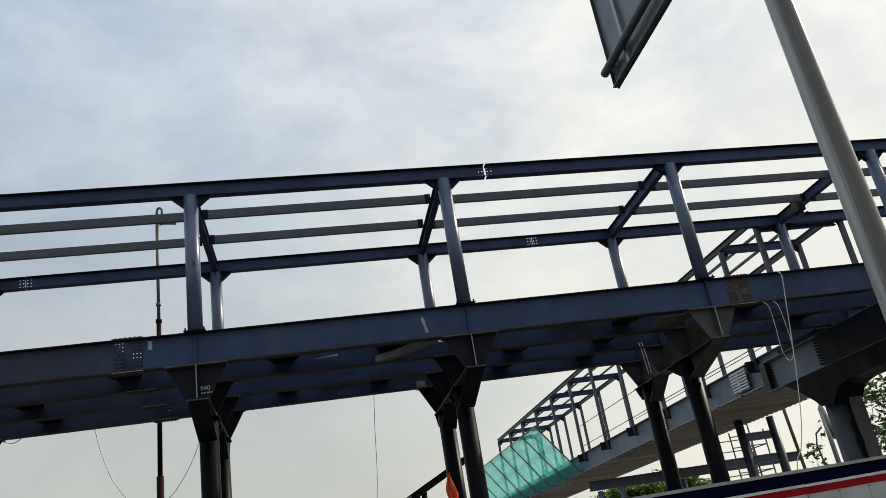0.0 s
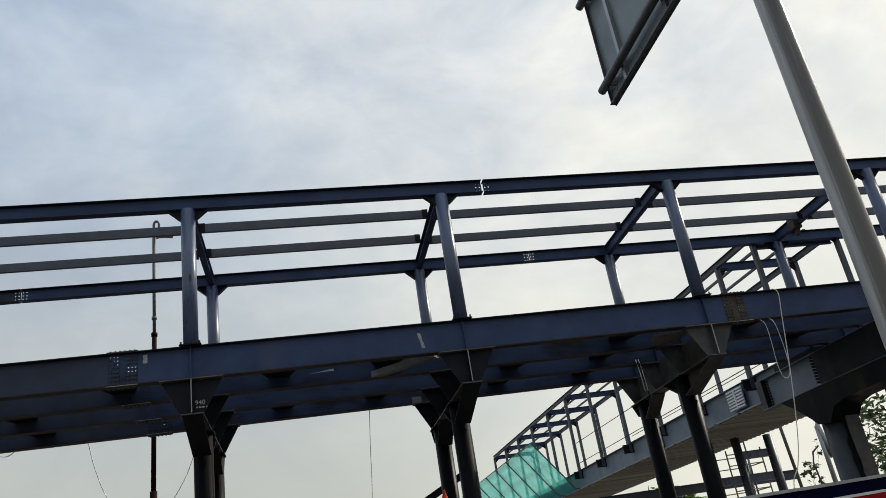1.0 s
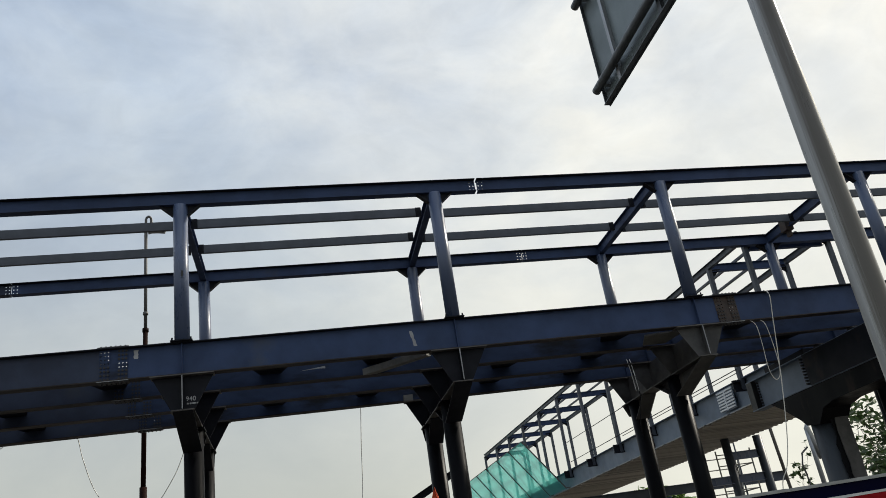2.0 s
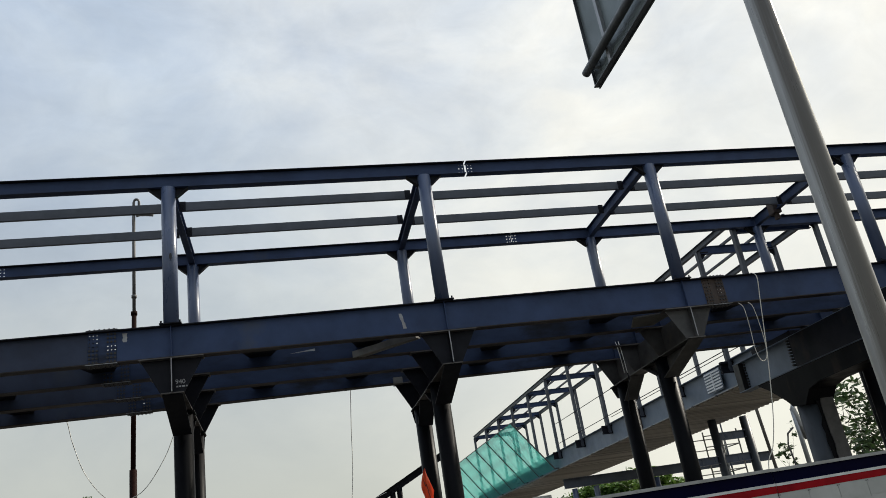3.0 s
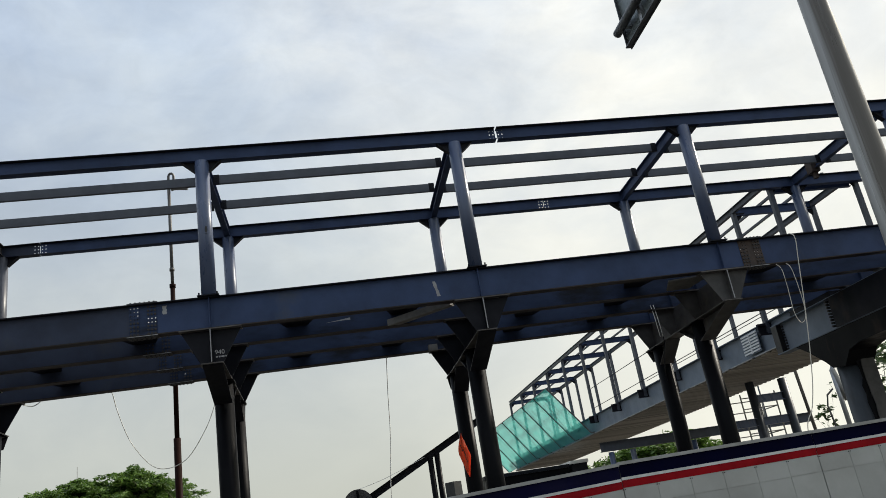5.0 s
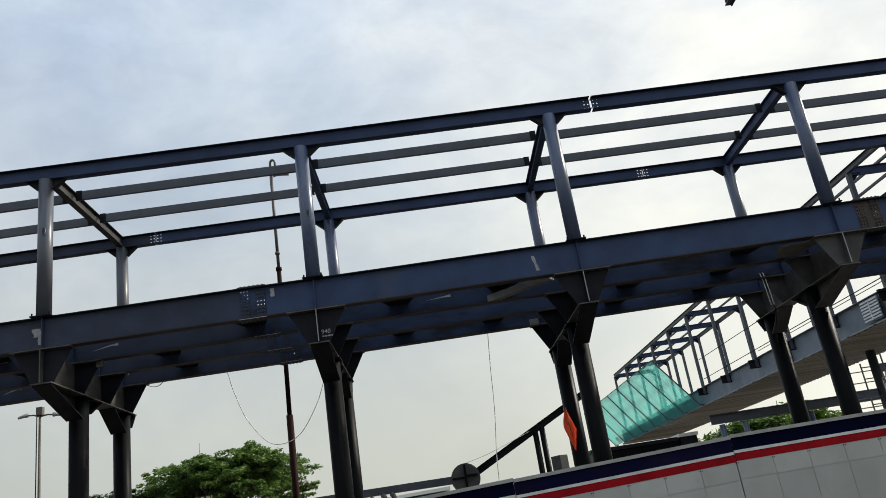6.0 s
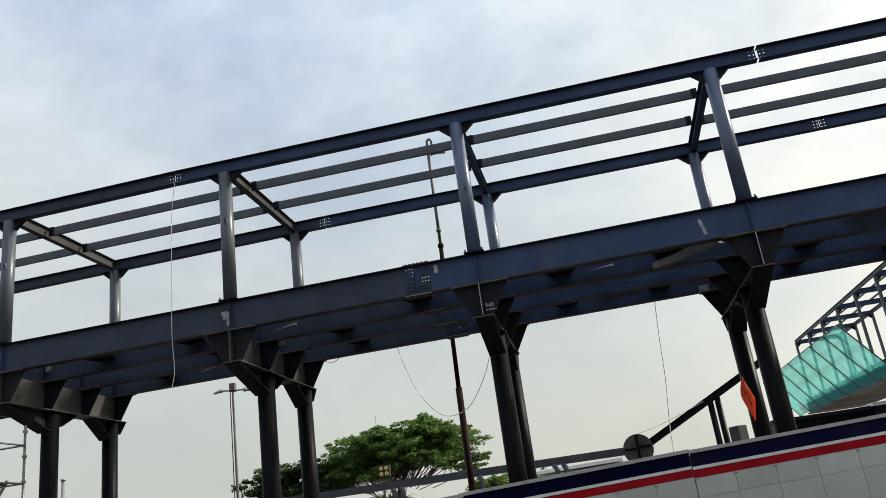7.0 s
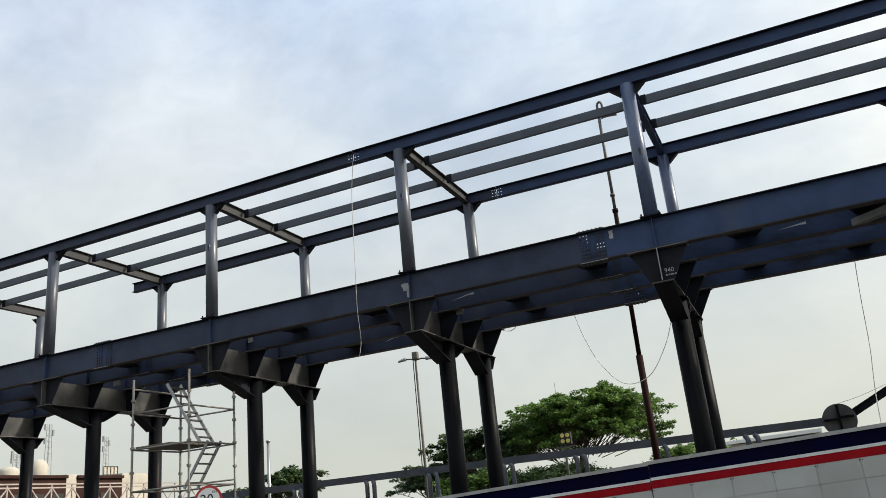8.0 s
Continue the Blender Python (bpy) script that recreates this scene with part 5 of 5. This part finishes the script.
# ---- trees ----
def tree(name, base, height, spread, crown_low, seed, leaves, leaf_size, mat, label, flat=0.35, lean=(0, 0), tiers=26, stout=1.0, square=2.0, droop=0.82, tuft=(0.07, 0.15), skirt=0):
    rnd = random.Random(seed)
    bxx, byy = base
    t = thing(name, (bxx, byy, 0), label, "tree")
    fork = height * crown_low
    g = nb()
    tube(g, [(bxx, byy, 0), (bxx + 0.1, byy, fork * 0.5), (bxx + lean[0] * 0.2, byy, fork)], height * 0.045 * stout, 12, height * 0.032 * stout)
    tips = []
    for k in range(tiers + skirt):
        a = 2 * math.pi * k / tiers * 1.618 * 3
        rr = spread * math.sqrt((min(k, tiers) + 0.6) / tiers) * rnd.uniform(0.75, 1.08)
        dome = math.sqrt(max(0.0, 1 - (rr / (spread * 1.12)) ** square))
        z = fork + (height - fork) * (0.18 + 0.75 * dome) * rnd.uniform(droop - (0.15 if rr > 0.75 * spread else 0.0), 1.0)
        if k >= tiers:
            rr, z = spread * rnd.uniform(0.78, 1.0), height * rnd.uniform(0.56, 0.74)
        tip = Vector((bxx + lean[0] + rr * math.cos(a), byy + rr * math.sin(a) * 0.8, z))
        near = [q for q in tips if k > 7 and (q - tip).length < spread * 0.75]
        if near:
            root = min(near, key=lambda q: (q - tip).length).lerp(Vector((bxx + lean[0] * 0.2, byy, fork)), 0.55)
            thick = 0.007
        else:
            root, thick = Vector((bxx + lean[0] * 0.2, byy, fork * rnd.uniform(0.8, 1.0))), 0.015
        mid = root.lerp(tip, 0.5) + Vector((rnd.uniform(-0.4, 0.4), 0, -0.05 * rr + 0.10 * (z - fork)))
        tube(g, [root, root.lerp(mid, 0.5), mid, mid.lerp(tip, 0.6), tip], height * thick * stout, 6, height * 0.003 * stout)
        for _ in range(3):
            q = mid.lerp(tip, rnd.uniform(0.1, 0.9))
            e = q + Vector((rnd.uniform(-1, 1) * spread * 0.22, rnd.uniform(-1, 1) * spread * 0.2, rnd.uniform(0.05, 0.12) * height))
            tube(g, [q, q.lerp(e, 0.5), e], height * 0.006 * stout, 5, height * 0.002 * stout)
            tips.append(e)
        tips.append(tip)
    part("trunk", g, bark, t, "dark forking trunk and limbs", smooth=True)
    verts, faces = [], []
    clumps = []
    for q in tips:
        for _ in range(3):
            clumps.append((q + Vector((rnd.gauss(0, 0.10) * spread, rnd.gauss(0, 0.10) * spread, rnd.gauss(0.01, 0.025) * height)), spread * rnd.uniform(*tuft)))
    for i in range(leaves):
        c, r = clumps[rnd.randrange(len(clumps))]
        u = rnd.random() ** 0.5
        a, b = rnd.uniform(0, 2 * math.pi), rnd.gauss(0, 0.45)
        q = c + Vector((r * u * math.cos(a), r * u * math.sin(a), r * flat * (b + 0.5 * (1 - u))))
        s = leaf_size * rnd.uniform(0.6, 1.3)
        d = Vector((rnd.gauss(0, 1), rnd.gauss(0, 1), rnd.gauss(0, 0.45))).normalized()
        n = Vector((rnd.gauss(0, 0.6), rnd.gauss(0, 0.6), 1)).normalized()
        e = d.cross(n).normalized() * s * 0.42
        d = d * s
        k = len(verts)
        verts += [q - d, q + e - d * 0.1, q + d, q - e + d * 0.1]
        faces.append((k, k + 1, k + 2, k + 3))
    me = bpy.data.meshes.new("crown")
    me.from_pydata([tuple(v) for v in verts], [], faces)
    me.materials.append(mat)
    hang("crown", me, t, "broad layered green crown with gaps")
    return t


tree("rain_tree", (-19.2, 72), 10.6, 7.0, 0.30, 3, 95000, 0.17, leaf_green, "broad spreading rain tree with a layered green crown", lean=(1.9, 0), tiers=80, stout=0.6, square=5.0, droop=0.60, tuft=(0.045, 0.105), skirt=14)
tree("rain_tree", (-27.6, 73), 9.2, 5.6, 0.22, 8, 38000, 0.18, leaf_dark, "lower darker tree beside the rain tree", tiers=20)
tree("rain_tree", (-33.9, 75), 6.3, 4.6, 0.24, 41, 18000, 0.18, leaf_dark, "low dark tree at the edge of the group", tiers=18)
tree("bush", (-19.5, 67), 4.6, 4.8, 0.2, 43, 16000, 0.16, leaf_dark, "dense low bushes under the rain tree", flat=0.7, tiers=18)
tree("round_tree", (-39.5, 58), 6.3, 2.9, 0.35, 12, 7000, 0.22, leaf_dark, "small round dark green tree", flat=0.6, tiers=14)
tree("round_tree", (-47.0, 62), 5.3, 3.6, 0.35, 14, 7000, 0.22, leaf_dark, "low dark green tree behind the scaffold", flat=0.6, tiers=14)
tree("roadside_tree", (25.3, 30), 8.2, 3.0, 0.12, 21, 2700, 0.19, leaf_dark, "leafy tree with sky showing through its crown", flat=1.1, tiers=34, stout=0.3, droop=0.25)
tree("roadside_tree", (26.5, 62), 6.3, 5.5, 0.30, 23, 12000, 0.24, leaf_green, "green tree beyond the branch walkway", flat=0.6, tiers=20)
tree("small_tree", (20.0, 29.4), 4.9, 0.8, 0.4, 25, 90, 0.13, leaf_dark, "thin sparse sapling beside the street lamp", flat=1.0, tiers=4, stout=0.15)
tree("roadside_tree", (-9.0, 80), 5.4, 5.0, 0.30, 27, 9000, 0.26, leaf_green, "low green tree behind the barrier", flat=0.6, tiers=16)
tree("roadside_tree", (-26.0, 66), 4.6, 4.0, 0.30, 29, 8000, 0.24, leaf_green, "low light green bushy tree behind the barrier", flat=0.6, tiers=16)

# ---- far buildings ----
BW, BZ = -70.0, 9.0
shop = thing("low_building", (-74, 60, 0), "long low brown-red building with cream wall strips", "building")
for y0, y1 in ((46.0, 62.8), (64.2, 70.4)):
    g = nb()
    bx(g, -80, BW, y0, y1, 0, BZ - 0.3)
    part("wall", g, brick_red, shop, "dark brown-red wall")
    g = nb()
    bx(g, -80.2, BW + 0.25, y0 - 0.05, y1 + 0.05, BZ - 0.3, BZ)
    part("roof_edge", g, brick_red, shop)
    y = y0 + 0.8
    while y < y1 - 1.5:
        g = nb()
        bx(g, BW + 0.005, BW + 0.05, y, y + 1.3, 4.2, 7.2)
        wd = part("window", g, black_paint, shop)
        g = nb()
        bx(g, BW + 0.006, BW + 0.12, y - 0.1, y + 1.4, 4.05, 4.195)
        part("sill", g, cream_wall, wd)
        y += 2.4
for y0, y1, top in ((62.85, 64.15, BZ + 0.1), (70.45, 75.0, BZ + 0.25)):
    g = nb()
    bx(g, -80, BW - 0.05, y0, y1, 0, top)
    part("gable", g, cream_wall, shop, "cream rendered wall strip")
for y, r, h in ((57.2, 0.95, 1.0), (60.6, 0.95, 1.75)):
    t = thing("roof_tank", (-71.5, y, BZ), "pale domed water tank on the roof", "water tank")
    g = nb()
    rings = [(r, 0.0), (r, 0.45)] + [(r * math.cos(q), 0.45 + 0.55 * math.sin(q)) for q in (0.3, 0.6, 0.9, 1.2, 1.45)]
    loops = [[g.verts.new((-71.5 + rr * math.cos(u), y + rr * math.sin(u), BZ + h * f)) for u in (2 * math.pi * j / 20 for j in range(20))] for rr, f in rings]
    for la, lb in zip(loops, loops[1:]):
        for j in range(20):
            g.faces.new((la[j], la[(j + 1) % 20], lb[(j + 1) % 20], lb[j]))
    g.faces.new(loops[-1])
    part("tank", g, cream_wall, t, smooth=True)
t = thing("roof_billboard", (-70.6, 69.3, BZ), "small roof frame with pale panes", "billboard")
for i in range(5):
    g = nb()
    bx(g, -70.63, -70.57, 68.3 + i * 0.5 - 0.03, 68.3 + i * 0.5 + 0.03, BZ, BZ + 1.05)
    part("upright", g, dark_pole, t)
for z in (BZ + 0.15, BZ + 1.0):
    g = nb()
    bx(g, -70.64, -70.58, 68.25, 70.35, z, z + 0.06)
    part("cross_rail", g, dark_pole, t)
g = nb()
bx(g, -70.68, -70.65, 68.3, 70.3, BZ + 0.2, BZ + 1.0)
part("sheet", g, cream_wall, t)


def mast(x, y, z0, z1, w):
    t = thing("lattice_mast", (x, y, z0), "thin pale lattice antenna mast", "antenna mast", "masts")
    for i in (-1, 1):
        for j in (-1, 1):
            g = nb()
            tube(g, [(x + i * w, y + j * w, z0), (x + i * w * 0.6, y + j * w * 0.6, z1)], 0.03, 5)
            part("mast_leg", g, galv, t)
    g = nb()
    n = 9
    for k in range(n):
        a, b = z0 + (z1 - z0) * k / n, z0 + (z1 - z0) * (k + 1) / n
        tube(g, [(x, y - w * 0.9, a), (x, y + w * 0.9, b)], 0.02, 4)
        tube(g, [(x, y + w * 0.9, a), (x, y - w * 0.9, a)], 0.02, 4)
    part("lacing", g, galv, t)
    for k, s in ((0.62, -1), (0.78, 1), (0.88, -1)):
        g = nb()
        z = z0 + (z1 - z0) * k
        bx(g, x - 0.1, x + 0.1, y + s * w * 1.8 - 0.1, y + s * w * 1.8 + 0.1, z, z + 0.6)
        bx(g, x - 0.02, x + 0.02, *sorted((y, y + s * w * 1.8)), z + 0.25, z + 0.3)
        part("antenna", g, galv, t)


mast(-71.2, 61.4, BZ, BZ + 5.3, 0.26)
mast(-71.2, 69.1, BZ, BZ + 4.3, 0.22)
mast(-72.5, 58.8, BZ, BZ + 2.3, 0.3)
t = thing("lattice_mast", (-30.1, 110, 0), "distant thin mast behind the trees", "antenna mast", "masts")
g = nb()
tube(g, [(-30.1, 110, 0), (-30.1, 110, 17.4)], 0.10, 6, 0.04)
part("mast_leg", g, galv, t)

# lattice fence before the buildings
fence = thing("lattice_fence", (-55, 52, 0), "pale pinkish lattice girder fence", "fence")
FX, FZ = -55.0, 6.75
for name, z in (("top_rail", FZ), ("second_rail", FZ - 0.28), ("bottom_rail", FZ - 2.6)):
    g = nb()
    bar(g, (FX, 38, z), (FX, 66, z), 0.1, 0.11)
    part(name, g, fence_paint, fence)
y = 38.0
while y < 65.5:
    for a, b in ((FZ - 0.3, FZ - 2.6), (FZ - 2.6, FZ - 0.3)):
        g = nb()
        bar(g, (FX, y, a), (FX, y + 2.0, b), 0.08, 0.09)
        part("lattice_bar", g, fence_paint, fence)
    g = nb()
    bar(g, (FX - 0.06, y, 0), (FX - 0.06, y, FZ), 0.1, 0.1)
    part("fence_post", g, fence_paint, fence)
    y += 2.0

# slight access tower beyond the branch columns
t = thing("access_scaffold", (16.3, 28.5, 0), "distant steel tube scaffold tower with a ladder", "scaffold")
for x in (15.6, 17.0):
    for y in (28.0, 29.2):
        g = nb()
        tube(g, [(x, y, 0), (x, y, 4.95)], 0.028, 8)
        part("standard", g, steel_tube, t)
for z in (2.6, 3.5, 4.4, 4.8):
    for a, b in (((15.6, 28.0), (17.0, 28.0)), ((17.0, 28.0), (17.0, 29.2)), ((15.6, 29.2), (17.0, 29.2))):
        g = nb()
        tube(g, [(*a, z), (*b, z)], 0.022, 6)
        part("ledger", g, steel_tube, t)
for s in (0, 0.35):
    g = nb()
    bar(g, (16.1 + s, 28.4, 2.4), (16.3 + s, 28.4, 4.7), 0.03, 0.05)
    part("ladder_stile", g, galv, t)
for k in range(7):
    g = nb()
    bar(g, (16.12 + 0.026 * k, 28.4, 2.6 + 0.3 * k), (16.46 + 0.026 * k, 28.4, 2.6 + 0.3 * k), 0.03, 0.03)
    part("rung", g, galv, t)
